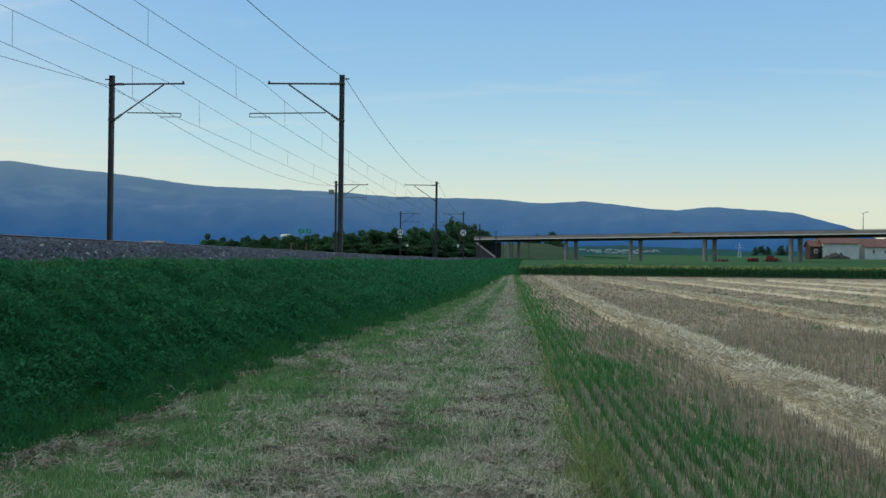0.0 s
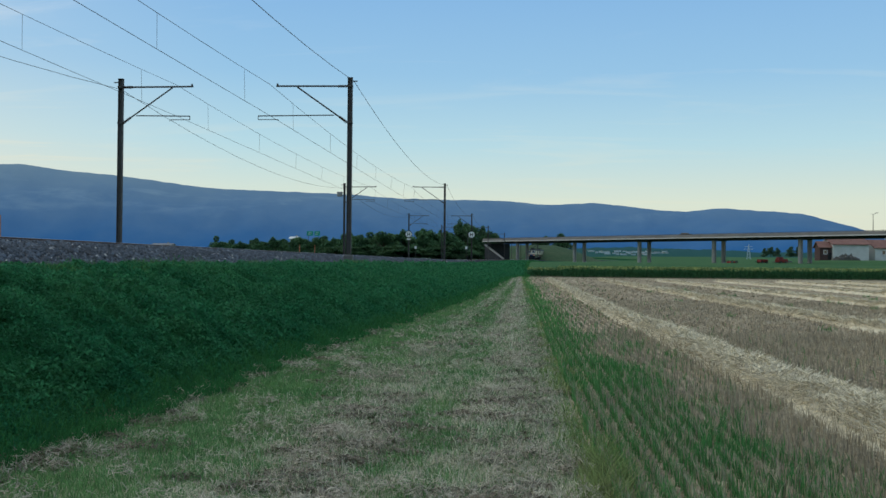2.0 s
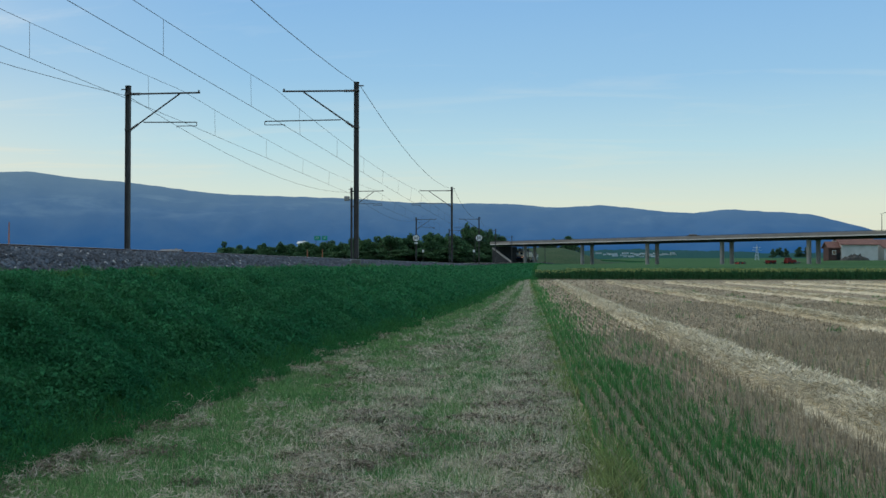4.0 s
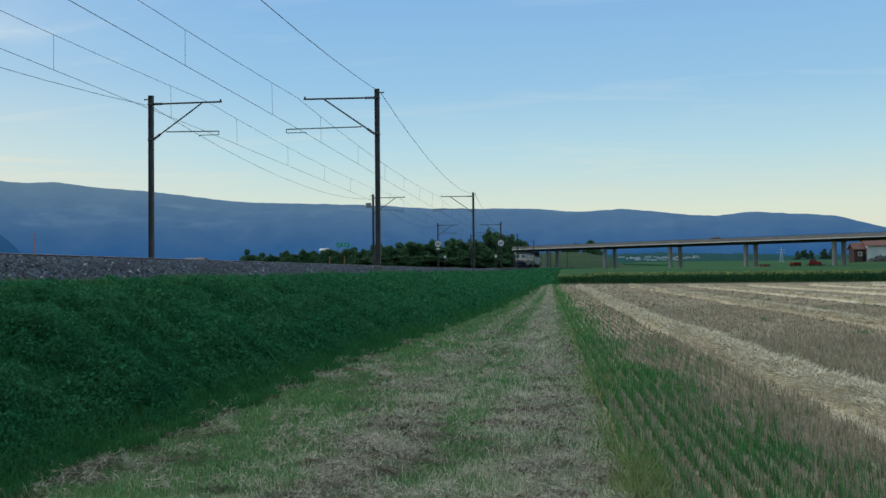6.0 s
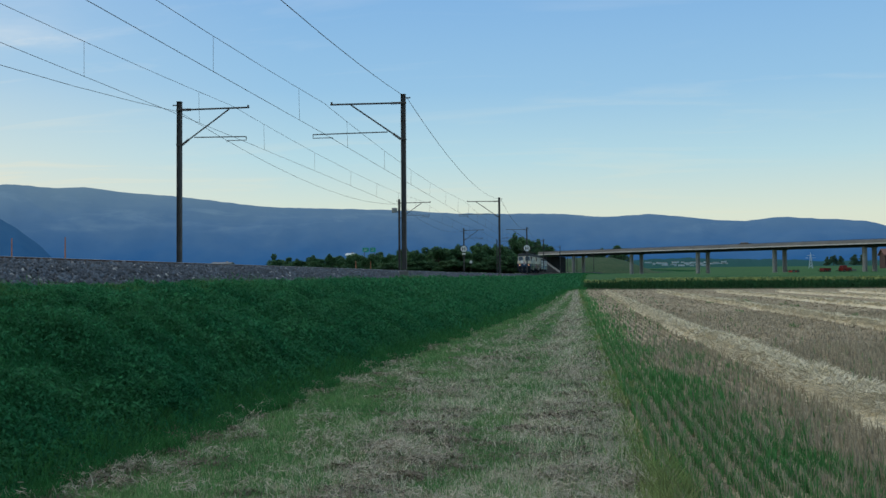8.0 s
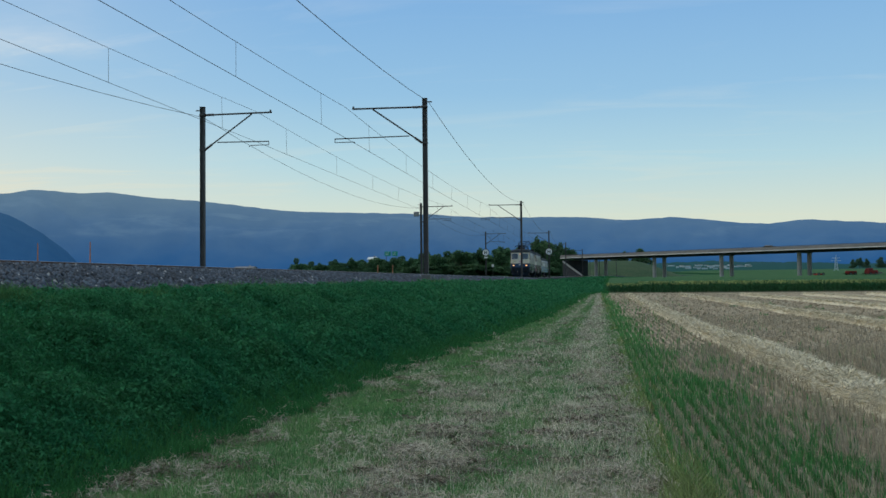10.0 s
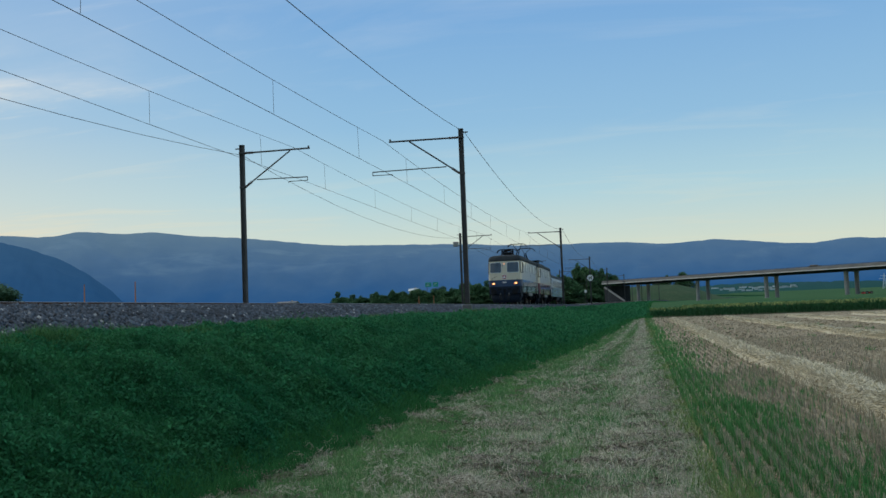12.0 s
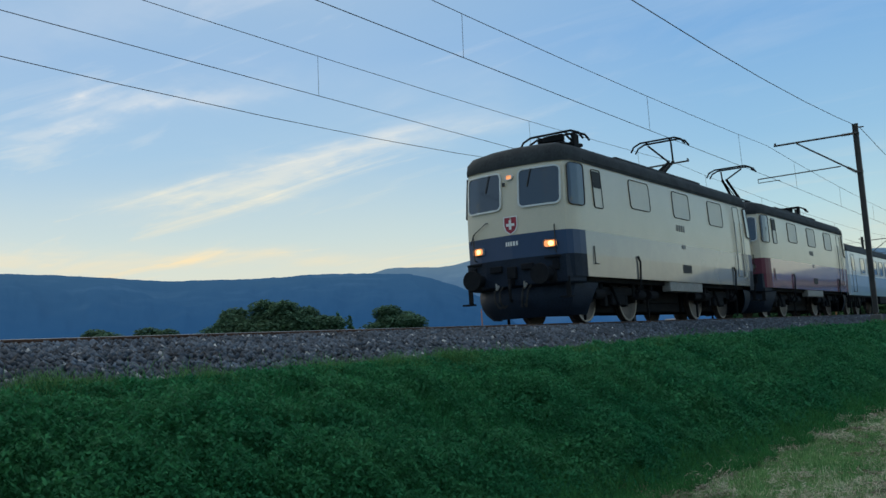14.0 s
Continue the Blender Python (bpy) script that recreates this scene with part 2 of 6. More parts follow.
M_TILE = material("clay_roof_tile", (0.27, 0.135, 0.105), (0.21, 0.10, 0.08), 0.7, 9.0, 0.85, bump=0.4)
M_BRICKRED = material("red_timber_cladding", (0.085, 0.045, 0.04), (0.065, 0.035, 0.03), 0.6, 9.0, 0.85)
# pale blue-grey with distance haze in the colour, for far walls and pylon
M_FARWALL = material("far_haze_tint", (0.62, 0.68, 0.74), (0.5, 0.56, 0.64), 0.4, 8.0, 0.9)
M_RED = material("red_machine_paint", (0.42, 0.03, 0.025), (0.32, 0.03, 0.025), 1.2, 12.0, 0.45)
M_TYRE = material("black_rubber", (0.022, 0.022, 0.023), (0.03, 0.03, 0.03), 4.0, 30.0, 0.85)
M_WHITE = material("white_enamel", (0.78, 0.78, 0.76), (0.70, 0.70, 0.68), 2.0, 14.0, 0.5, grain=0.15)
M_BLACK = material("black_enamel", (0.02, 0.02, 0.022), (0.03, 0.03, 0.03), 2.0, 14.0, 0.5, spec=0.12)
M_SIGN = material("green_road_sign", (0.01, 0.30, 0.24), (0.01, 0.26, 0.21), 1.0, 8.0, 0.5)
M_ORANGE = material("orange_paint", (0.55, 0.20, 0.11), (0.45, 0.16, 0.09), 1.0, 8.0, 0.7)
M_CREAM = material("cream_coach_paint", (0.585, 0.52, 0.385), (0.545, 0.485, 0.355), 0.8, 26.0, 0.30, spec=0.5, coat=0.5, bump=0.01, grain=0.15)
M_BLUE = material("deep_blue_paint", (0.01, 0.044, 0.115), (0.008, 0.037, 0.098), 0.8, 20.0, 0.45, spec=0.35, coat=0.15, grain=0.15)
# blue side paint, its base colour paled to carry the grazing reflection
M_BAND = material("blue_paint_with_glare", (0.21, 0.21, 0.20), (0.17, 0.175, 0.175), 0.8, 20.0, 0.22, spec=0.7, coat=0.9, grain=0.15)
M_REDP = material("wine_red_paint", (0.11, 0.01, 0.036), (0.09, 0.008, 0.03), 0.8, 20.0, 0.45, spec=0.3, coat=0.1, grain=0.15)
# wine-red side paint, likewise paled by a reflection put into the colour
M_REDB = material("red_paint_with_glare", (0.24, 0.065, 0.105), (0.19, 0.05, 0.085), 0.8, 20.0, 0.22, spec=0.7, coat=0.9, grain=0.15)
M_ROOF = material("sooty_roof_grey", (0.050, 0.058, 0.062), (0.032, 0.036, 0.040), 1.5, 16.0, 0.75, bump=0.1, spec=0.12)
M_FRAME = material("underframe_black", (0.010, 0.012, 0.016), (0.016, 0.017, 0.019), 2.5, 24.0, 0.8, bump=0.2, spec=0.12)
M_PLOUGH = material("plough_grey_blue", (0.016, 0.026, 0.044), (0.012, 0.019, 0.032), 2.0, 24.0, 0.55, bump=0.1, spec=0.12)
M_WHEEL = material("worn_wheel_steel", (0.16, 0.14, 0.13), (0.09, 0.08, 0.075), 3.0, 30.0, 0.55, 0.7)
M_TREAD = material("bright_wheel_rim", (0.26, 0.255, 0.25), (0.20, 0.195, 0.19), 3.0, 30.0, 0.35, 0.9)
M_GLASS = glass("dark_cab_glass", (0.020, 0.024, 0.030))
# side panes: the pale sky they mirror is put into the base colour
M_PALEPANE = material("pale_sky_pane", (0.6, 0.58, 0.49), (0.56, 0.55, 0.47), 1.0, 9.0, 0.4, spec=0.5, coat=0.0, grain=0.15)
M_SEAL = material("rubber_seal", (0.05, 0.05, 0.048), (0.04, 0.04, 0.04), 3.0, 20.0, 0.7)
M_ALU = material("bright_window_frame", (0.62, 0.62, 0.58), (0.55, 0.55, 0.52), 2.0, 20.0, 0.4, 0.3, grain=0.15)
M_LAMP = material("headlight_glow", (0.9, 0.6, 0.3), (0.9, 0.6, 0.3), 4.0, 10.0, 0.3, emit=(1.0, 0.28, 0.06), emit_strength=0.9)
M_LAMPC = material("headlight_core", (0.9, 0.8, 0.6), (0.9, 0.8, 0.6), 4.0, 10.0, 0.3, emit=(1.0, 0.50, 0.16), emit_strength=3.0)
M_SHIELD = material("red_shield_enamel", (0.35, 0.015, 0.04), (0.30, 0.015, 0.035), 3.0, 12.0, 0.4)
M_COACHB = material("light_blue_coach_paint", (0.33, 0.44, 0.56), (0.29, 0.40, 0.52), 0.7, 16.0, 0.25, spec=0.5, coat=0.6, grain=0.15)
M_COACHW = material("white_coach_paint", (0.60, 0.64, 0.66), (0.54, 0.58, 0.61), 0.7, 16.0, 0.3, spec=0.5, coat=0.5, grain=0.15)
M_GREYBOX = material("grey_equipment_box", (0.28, 0.28, 0.27), (0.22, 0.22, 0.21), 2.0, 20.0, 0.6)


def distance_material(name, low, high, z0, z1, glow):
    """Far wooded slopes, with blue evening haze painted in as colour and emission."""
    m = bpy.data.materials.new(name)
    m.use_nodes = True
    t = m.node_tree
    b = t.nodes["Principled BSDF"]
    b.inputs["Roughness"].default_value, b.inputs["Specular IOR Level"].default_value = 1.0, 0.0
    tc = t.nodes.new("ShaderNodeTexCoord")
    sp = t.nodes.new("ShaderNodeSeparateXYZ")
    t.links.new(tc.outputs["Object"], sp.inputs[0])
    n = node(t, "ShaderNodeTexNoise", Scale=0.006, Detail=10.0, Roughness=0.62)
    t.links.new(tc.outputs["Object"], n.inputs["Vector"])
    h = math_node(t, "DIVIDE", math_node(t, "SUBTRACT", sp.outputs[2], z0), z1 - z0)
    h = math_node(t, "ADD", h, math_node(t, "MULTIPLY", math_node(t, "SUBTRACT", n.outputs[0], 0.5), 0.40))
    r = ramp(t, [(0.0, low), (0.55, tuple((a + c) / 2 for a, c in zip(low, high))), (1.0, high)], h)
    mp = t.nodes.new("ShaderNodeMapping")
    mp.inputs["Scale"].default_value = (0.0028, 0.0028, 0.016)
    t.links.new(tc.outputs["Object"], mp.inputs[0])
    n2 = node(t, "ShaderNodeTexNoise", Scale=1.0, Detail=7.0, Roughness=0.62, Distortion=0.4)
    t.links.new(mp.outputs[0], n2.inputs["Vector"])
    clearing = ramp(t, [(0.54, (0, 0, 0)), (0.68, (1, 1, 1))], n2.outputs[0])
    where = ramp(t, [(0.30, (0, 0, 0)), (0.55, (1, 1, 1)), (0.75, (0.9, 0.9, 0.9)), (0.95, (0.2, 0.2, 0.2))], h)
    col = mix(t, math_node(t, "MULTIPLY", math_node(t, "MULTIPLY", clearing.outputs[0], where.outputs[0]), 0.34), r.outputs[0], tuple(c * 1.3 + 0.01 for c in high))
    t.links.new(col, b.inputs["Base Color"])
    # emission stands in for light scattered by the air
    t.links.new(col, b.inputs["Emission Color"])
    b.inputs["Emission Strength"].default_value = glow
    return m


# haze sits in these tints and glow strengths, stronger for farther slopes
M_RIDGE = distance_material("far_ridge_haze_tint", (0.017, 0.073, 0.180), (0.112, 0.172, 0.220), 40, 420, 0.67)
M_HILL = distance_material("near_hill_haze_tint", (0.015, 0.058, 0.135), (0.040, 0.092, 0.155), 20, 420, 0.62)
M_KNOLL = distance_material("low_rise_haze_tint", (0.020, 0.065, 0.06), (0.025, 0.065, 0.075), 10, 60, 0.4)


# ---- mesh helpers ----
def box(bm, x, y, z, sx, sy, sz, bevel=0.0, turn=None):
    m = Matrix.Translation((x, y, z)) @ (turn or Matrix()) @ Matrix.Diagonal((sx, sy, sz, 1))
    made = bmesh.ops.create_cube(bm, size=1.0, matrix=m)["verts"]
    if bevel:
        edges = {e for v in made for e in v.link_edges}
        bmesh.ops.bevel(bm, geom=list(edges), offset=bevel, segments=2, affect="EDGES", profile=0.5)
    return bm


def tube(bm, a, b, r, r2=None, seg=8):
    a, b = Vector(a), Vector(b)
    d = b - a
    m = Matrix.Translation((a + b) / 2) @ d.to_track_quat("Z", "Y").to_matrix().to_4x4()
    bmesh.ops.create_cone(bm, cap_ends=True, segments=seg, radius1=r, radius2=r if r2 is None else r2, depth=d.length, matrix=m)
    return bm


def poly_tube(bm, pts, r, seg=6):
    for a, b in zip(pts, pts[1:]):
        tube(bm, a, b, r, None, seg)
    return bm


def part(name, bm, mat, parent=None, label="", smooth=False, mats=None):
    me = bpy.data.meshes.new(name)
    bm.to_mesh(me)
    bm.free()
    for m in mats or [mat]:
        me.materials.append(m)
    if smooth:
        me.shade_smooth()
        me.set_sharp_from_angle(angle=radians(35))
    ob = new(name, me)
    if parent is not None:
        ob.parent = parent
    if label:
        ob["label"] = label
    return ob


def thing(name, label, category, group="", kind="", m=None):
    ob = tagged(new(name), label, category, group, kind)
    if m is not None:
        ob.matrix_basis = m
    return ob


def raw_mesh(name, verts, faces, mat, label="", category="", kind="", smooth=False, parent=None, group=""):
    """One mesh from numpy arrays: verts (n, 3), faces (m, 3 or 4)."""
    verts, faces = np.asarray(verts, np.float32), np.asarray(faces, np.int32)
    me = bpy.data.meshes.new(name)
    k = faces.shape[1]
    me.vertices.add(len(verts))
    me.vertices.foreach_set("co", verts.ravel())
    me.loops.add(faces.size)
    me.loops.foreach_set("vertex_index", faces.ravel())
    me.polygons.add(len(faces))
    me.polygons.foreach_set("loop_start", np.arange(0, faces.size, k, dtype=np.int32))
    me.update(calc_edges=True)
    me.validate()
    for m in mat if isinstance(mat, list) else [mat]:
        me.materials.append(m)
    if smooth:
        me.shade_smooth()
    ob = new(name, me)
    if parent is not None:
        ob.parent = parent
    return tagged(ob, label, category, group, kind)


RNG = np.random.default_rng(7)


# ---- the lie of the land ----
CURVE_FROM, CURVE_R = 166.0, 1840.0
NEAR_TRACK, FAR_TRACK = -11.97, -16.1


def bend(y):
    """How far the line swings to the right at y."""
    q = np.clip(np.asarray(y, float) - CURVE_FROM, 0, 560)
    return q * q / (2 * CURVE_R) + np.clip(np.asarray(y, float) - CURVE_FROM - 560, 0, 100) * 560 / CURVE_R


def rail_z(y):
    return 2.17 + np.clip(np.asarray(y, float) - 172, 0, 500) * 0.005


def toe(y):
    y = np.asarray(y, float)
    return np.interp(y, (-30, 8, 19, 31, 42, 66, 104, 124, 160, 400), (-4.7, -4.15, -3.72, -2.95, -2.3, -1.5, -0.9, 1.4, 2.0, 2.0))


def smooth(a, b, v):
    q = np.clip((np.asarray(v, float) - a) / (b - a), 0, 1)
    return q * q * (3 - 2 * q)


def plain_z(y):
    """Height of the open land away from the railway bank."""
    y = np.asarray(y, float)
    return 2.2 * smooth(135, 255, y) + np.clip(y - 340, 0, 400) * 0.006 + np.clip(y - 740, 0, 5000) * 0.0095


def bank_z(x, y):
    """Height of the grassy bank between its toe and its crest."""
    q = np.clip((toe(y) + bend(y) - np.asarray(x, float)) / (toe(y) + 7.2), 0, 1)
    base = plain_z(y)
    top = 1.52 + np.clip(np.asarray(y, float) - 172, 0, 500) * 0.005
    return base + (top - base) * (q ** 0.92)


# ---- ground: one sheet to the horizon ----
def ground_sheet():
    ys = np.concatenate([np.array([-4500, -2000, -800, -300, -120, -60, -30, -15, -8]), np.arange(-4, 130, 2.0), np.arange(130, 360, 6.0), np.array([380, 420, 480, 560, 660, 726, 900, 1200, 1700, 2500, 3400, 4600])])
    left = [-4600, -2500, -1200, -600, -300, -150, -80, -50, -35, -26, -22.5]
    formation = [-20.5, -18.6, -14, -9.7, -8.6, -7.7]
    right_far = [4.2, 6, 9, 13, 18, 25, 34, 46, 62, 90, 140, 220, 400, 800, 1500, 2600, 4600]
    bank_steps, path_steps = 7, 5
    verts = []
    for y in ys:
        dx, rz, pz = float(bend(y)), float(rail_z(y)), float(plain_z(y))
        tx = float(toe(y))
        row = []
        side = pz * 0.8 + 0.9
        for x in left:
            row.append((x + dx, y, side if x > -40 else pz * 0.9 + 0.6))
        for x, dz in zip(formation, (-0.95, -0.22, -0.16, -0.16, -0.36, -0.63)):
            row.append((x + dx, y, rz + dz))
        for i in range(bank_steps + 1):
            x = -7.2 + (tx + 7.2) * i / bank_steps
            n = noise.noise((x * 1.3, y * 0.45, 0)) * 0.16 if 0 < i < bank_steps else 0
            row.append((x + dx, y, float(bank_z(x + dx, y)) + n))
        for i in range(1, path_steps + 1):
            x = tx + (0.65 - tx) * i / path_steps
            row.append((x + dx, y, pz + noise.noise((x * 1.1, y * 0.5, 4)) * 0.03 * (i < path_steps)))
        for x in (1.2, 1.9, 3.0):
            row.append((x + dx, y, pz))
        for x in right_far:
            rise = 1.6 * float(smooth(60, 100, x)) * float(smooth(262, 310, y))
            row.append((x + dx, y, pz + rise + noise.noise((x * 0.01, y * 0.01, 2)) * 0.4 * min(1, max(0, y - 140) / 100)))
        verts += row
    n = len(verts) // len(ys)
    j, i = np.meshgrid(np.arange(len(ys) - 1), np.arange(n - 1), indexing="ij")
    a = (j * n + i).ravel()
    faces = np.stack([a, a + 1, a + n + 1, a + n], 1)
    ob = raw_mesh("ground", verts, faces, [M_MEADOW, M_BALLAST, M_BANK, M_PATH, M_STUBBLE, M_SOIL],
                  "green meadow, mown track and pale stubble field", "ground", "structure", smooth=True)
    f0 = len(left)
    b0 = f0 + len(formation)
    p0 = b0 + bank_steps + 1
    s0 = p0 + path_steps
    slot = []
    for jj, ii in zip(j.ravel(), i.ravel()):
        y = ys[jj]
        if ii < f0 - 1:
            k = 0
        elif ii < b0:
            k = 1 if ii >= f0 else 0
        elif ii < p0 - 1:
            k = 2
        elif y < 116 and y > -60 and ii < s0 - 1:
            k = 3
        elif y < 120 and y > -120 and ii < n - 6:
            k = 4
        elif y < 142 and y > 100 and ii < n - 6:
            k = 5 if ii > s0 else 0
        else:
            k = 0
        slot.append(k)
    ob.data.polygons.foreach_set("material_index", np.array(slot, np.int32))
    return ob


ground_sheet()


# ---- far mountains ----
def ridge(name, az_knots, el_knots, dist, mat, depth, seed, label):
    """A long wooded mountain with spurs, its crest following a few heights round the horizon."""
    az = np.radians(np.linspace(az_knots[0], az_knots[-1], 640))
    crest = np.interp(np.degrees(az), az_knots, el_knots)
    crest = np.convolve(np.pad(crest, 2, mode="edge"), np.ones(5) / 5, "valid")
    rows = 26
    verts = []
    for r in range(rows):
        q = r / (rows - 1)
        for a, c in zip(az, crest):
            d = dist - depth * (1 - q)
            top = c * dist + EYE
            spur = noise.fractal((math.degrees(a) * 0.35, q * 2.2, seed), 1.0, 2.0, 5) * 0.09 * (1 - q) * q * 4
            jag = noise.fractal((math.degrees(a) * 1.73, q * 3, seed + 3.37), 0.8, 2.37, 4) * 2.4
            z = top * (q ** 0.9 + spur) + jag * q
            verts.append((math.sin(a) * d, math.cos(a) * d, max(z, 0) - (12 if r == 0 else 0)))
    n = len(az)
    j, i = np.meshgrid(np.arange(rows - 1), np.arange(n - 1), indexing="ij")
    a = (j * n + i).ravel()
    faces = np.stack([a, a + 1, a + n + 1, a + n], 1)
    return raw_mesh(name, verts, faces, mat, label, "mountain", "structure", smooth=True)


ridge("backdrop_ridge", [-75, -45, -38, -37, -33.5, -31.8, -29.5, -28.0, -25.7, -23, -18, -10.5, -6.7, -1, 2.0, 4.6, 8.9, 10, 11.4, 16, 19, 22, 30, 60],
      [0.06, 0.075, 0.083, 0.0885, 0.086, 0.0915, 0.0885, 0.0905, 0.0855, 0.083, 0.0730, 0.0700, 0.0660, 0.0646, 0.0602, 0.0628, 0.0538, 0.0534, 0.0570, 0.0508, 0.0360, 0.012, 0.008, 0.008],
      4300, M_RIDGE, 620, 3.0, "long wooded mountain ridge, evening haze painted into its blue")
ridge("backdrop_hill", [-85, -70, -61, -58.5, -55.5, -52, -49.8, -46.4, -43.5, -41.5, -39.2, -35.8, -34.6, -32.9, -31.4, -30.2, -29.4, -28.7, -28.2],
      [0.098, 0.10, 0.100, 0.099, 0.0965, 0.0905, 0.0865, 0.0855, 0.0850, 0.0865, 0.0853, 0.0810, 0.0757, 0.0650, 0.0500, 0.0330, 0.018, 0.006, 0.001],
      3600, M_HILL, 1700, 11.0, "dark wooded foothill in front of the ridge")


# ---- railway: rails, sleepers, ballast ----
TRACK_YS = np.concatenate([np.arange(-40, 160, 5.0), np.arange(160, 640, 8.0)])


def rail(offset):
    """One rail of a track, foot, web and head swept along the line."""
    prof = [(-0.075, -0.17), (0.075, -0.17), (0.075, -0.15), (0.012, -0.13), (0.012, -0.045), (0.036, -0.035), (0.036, -0.006), (0.028, 0.0), (-0.028, 0.0), (-0.036, -0.006), (-0.036, -0.035), (-0.012, -0.045), (-0.012, -0.13), (-0.075, -0.15)]
    bm = bmesh.new()
    rings = []
    for y in TRACK_YS:
        x, z = offset + float(bend(y)), float(rail_z(y))
        rings.append([bm.verts.new((x + px, y, z + pz)) for px, pz in prof])
    for a, b in zip(rings, rings[1:]):
        for k in range(len(prof)):
            f = bm.faces.new((a[k], a[(k + 1) % len(prof)], b[(k + 1) % len(prof)], b[k]))
            f.material_index = 1 if k in (6, 7, 8) else 0
    return tagged(part("rail", bm, None, mats=[M_RAIL, M_RAILTOP]), "rust-brown steel rail with a polished head", "rail", "rails of the double track", "structure")


for centre in (NEAR_TRACK, FAR_TRACK):
    for side in (-0.7525, 0.7525):
        rail(centre + side)


def sleepers():
    bm = bmesh.new()
    box(bm, 0, 0, 0, 2.6, 0.26, 0.20, 0.02)
    first = tagged(part("sleeper", bm, M_SLEEPER), "grey concrete railway sleeper bedded in ballast", "sleeper", "sleepers of the near track", "structure")
    first.location = (NEAR_TRACK, -10.0, float(rail_z(-10.0)) - 0.26)
    for k in range(1, 110):
        y = -10.0 + 0.6 * k
        copy_thing(first, pose(NEAR_TRACK, y, float(rail_z(y)) - 0.26))


sleepers()


def ballast_stones():
    """Crushed stones over the shoulder of the bed."""
    base = np.array([(0, 0, 0.7), (0.9, 0.1, 0.1), (0.1, 0.8, -0.1), (-0.9, 0.15, 0.05), (-0.1, -0.85, 0.0), (0.1, 0, -0.7)])
    tris = np.array([(0, 1, 2), (0, 2, 3), (0, 3, 4), (0, 4, 1), (5, 2, 1), (5, 3, 2), (5, 4, 3), (5, 1, 4)])
    spots = []
    for y0, y1, dens, size in ((-16, 2, 120, 0.06), (2, 14, 420, 0.048), (14, 26, 400, 0.048), (26, 48, 240, 0.054), (48, 100, 110, 0.07), (100, 190, 40, 0.11)):
        n = int((y1 - y0) * 2.9 * dens)
        y = RNG.uniform(y0, y1, n)
        x = RNG.uniform(-10.5, -7.62, n)
        spots.append(np.stack([x, y, np.full(n, size)], 1))
    s = np.concatenate(spots)
    x, y, size = s.T
    z = rail_z(y) + np.interp(x, (-9.7, -8.6, -7.7), (-0.16, -0.36, -0.62)) + size * 0.25 + RNG.uniform(0, 0.02, len(x))
    sc = size[:, None] * RNG.uniform(0.6, 1.5, (len(x), 1))
    ang = RNG.uniform(0, 6.28, len(x))
    ca, sa = np.cos(ang), np.sin(ang)
    v = base[None] * RNG.uniform(0.6, 1.3, (len(x), 6, 3)) * sc[:, None]
    vx, vy = v[..., 0] * ca[:, None] - v[..., 1] * sa[:, None], v[..., 0] * sa[:, None] + v[..., 1] * ca[:, None]
    v = np.stack([vx + (x + bend(y))[:, None], vy + y[:, None], v[..., 2] + z[:, None]], 2).reshape(-1, 3)
    f = (tris[None] + 6 * np.arange(len(x))[:, None, None]).reshape(-1, 3)
    pale = RNG.random(len(x)) < 0.022
    slot = np.repeat(pale.astype(np.int32), 8)
    ob = raw_mesh("ballast_stones", v, f, [M_STONE, M_PALESTONE], "grey crushed stone ballast along the track", "ballast", "stuff")
    ob.data.polygons.foreach_set("material_index", slot)


ballast_stones()

# ---- catenary masts and wires ----
MAST_YS = [-15.5, 44.5, 104.4, 168.0, 229.0, 290.0, 352.0, 414.0, 476.0, 540.0]
WIRE_Z, ARM_Z = 6.33, 7.72


def h_section(bm, height, w=0.215, d=0.20, t=0.016):
    for s in (-1, 1):
        box(bm, s * (w / 2 - t / 2), 0, height / 2, t, d, height)
    box(bm, 0, 0, height / 2, w - 2 * t, t, height)
    return bm


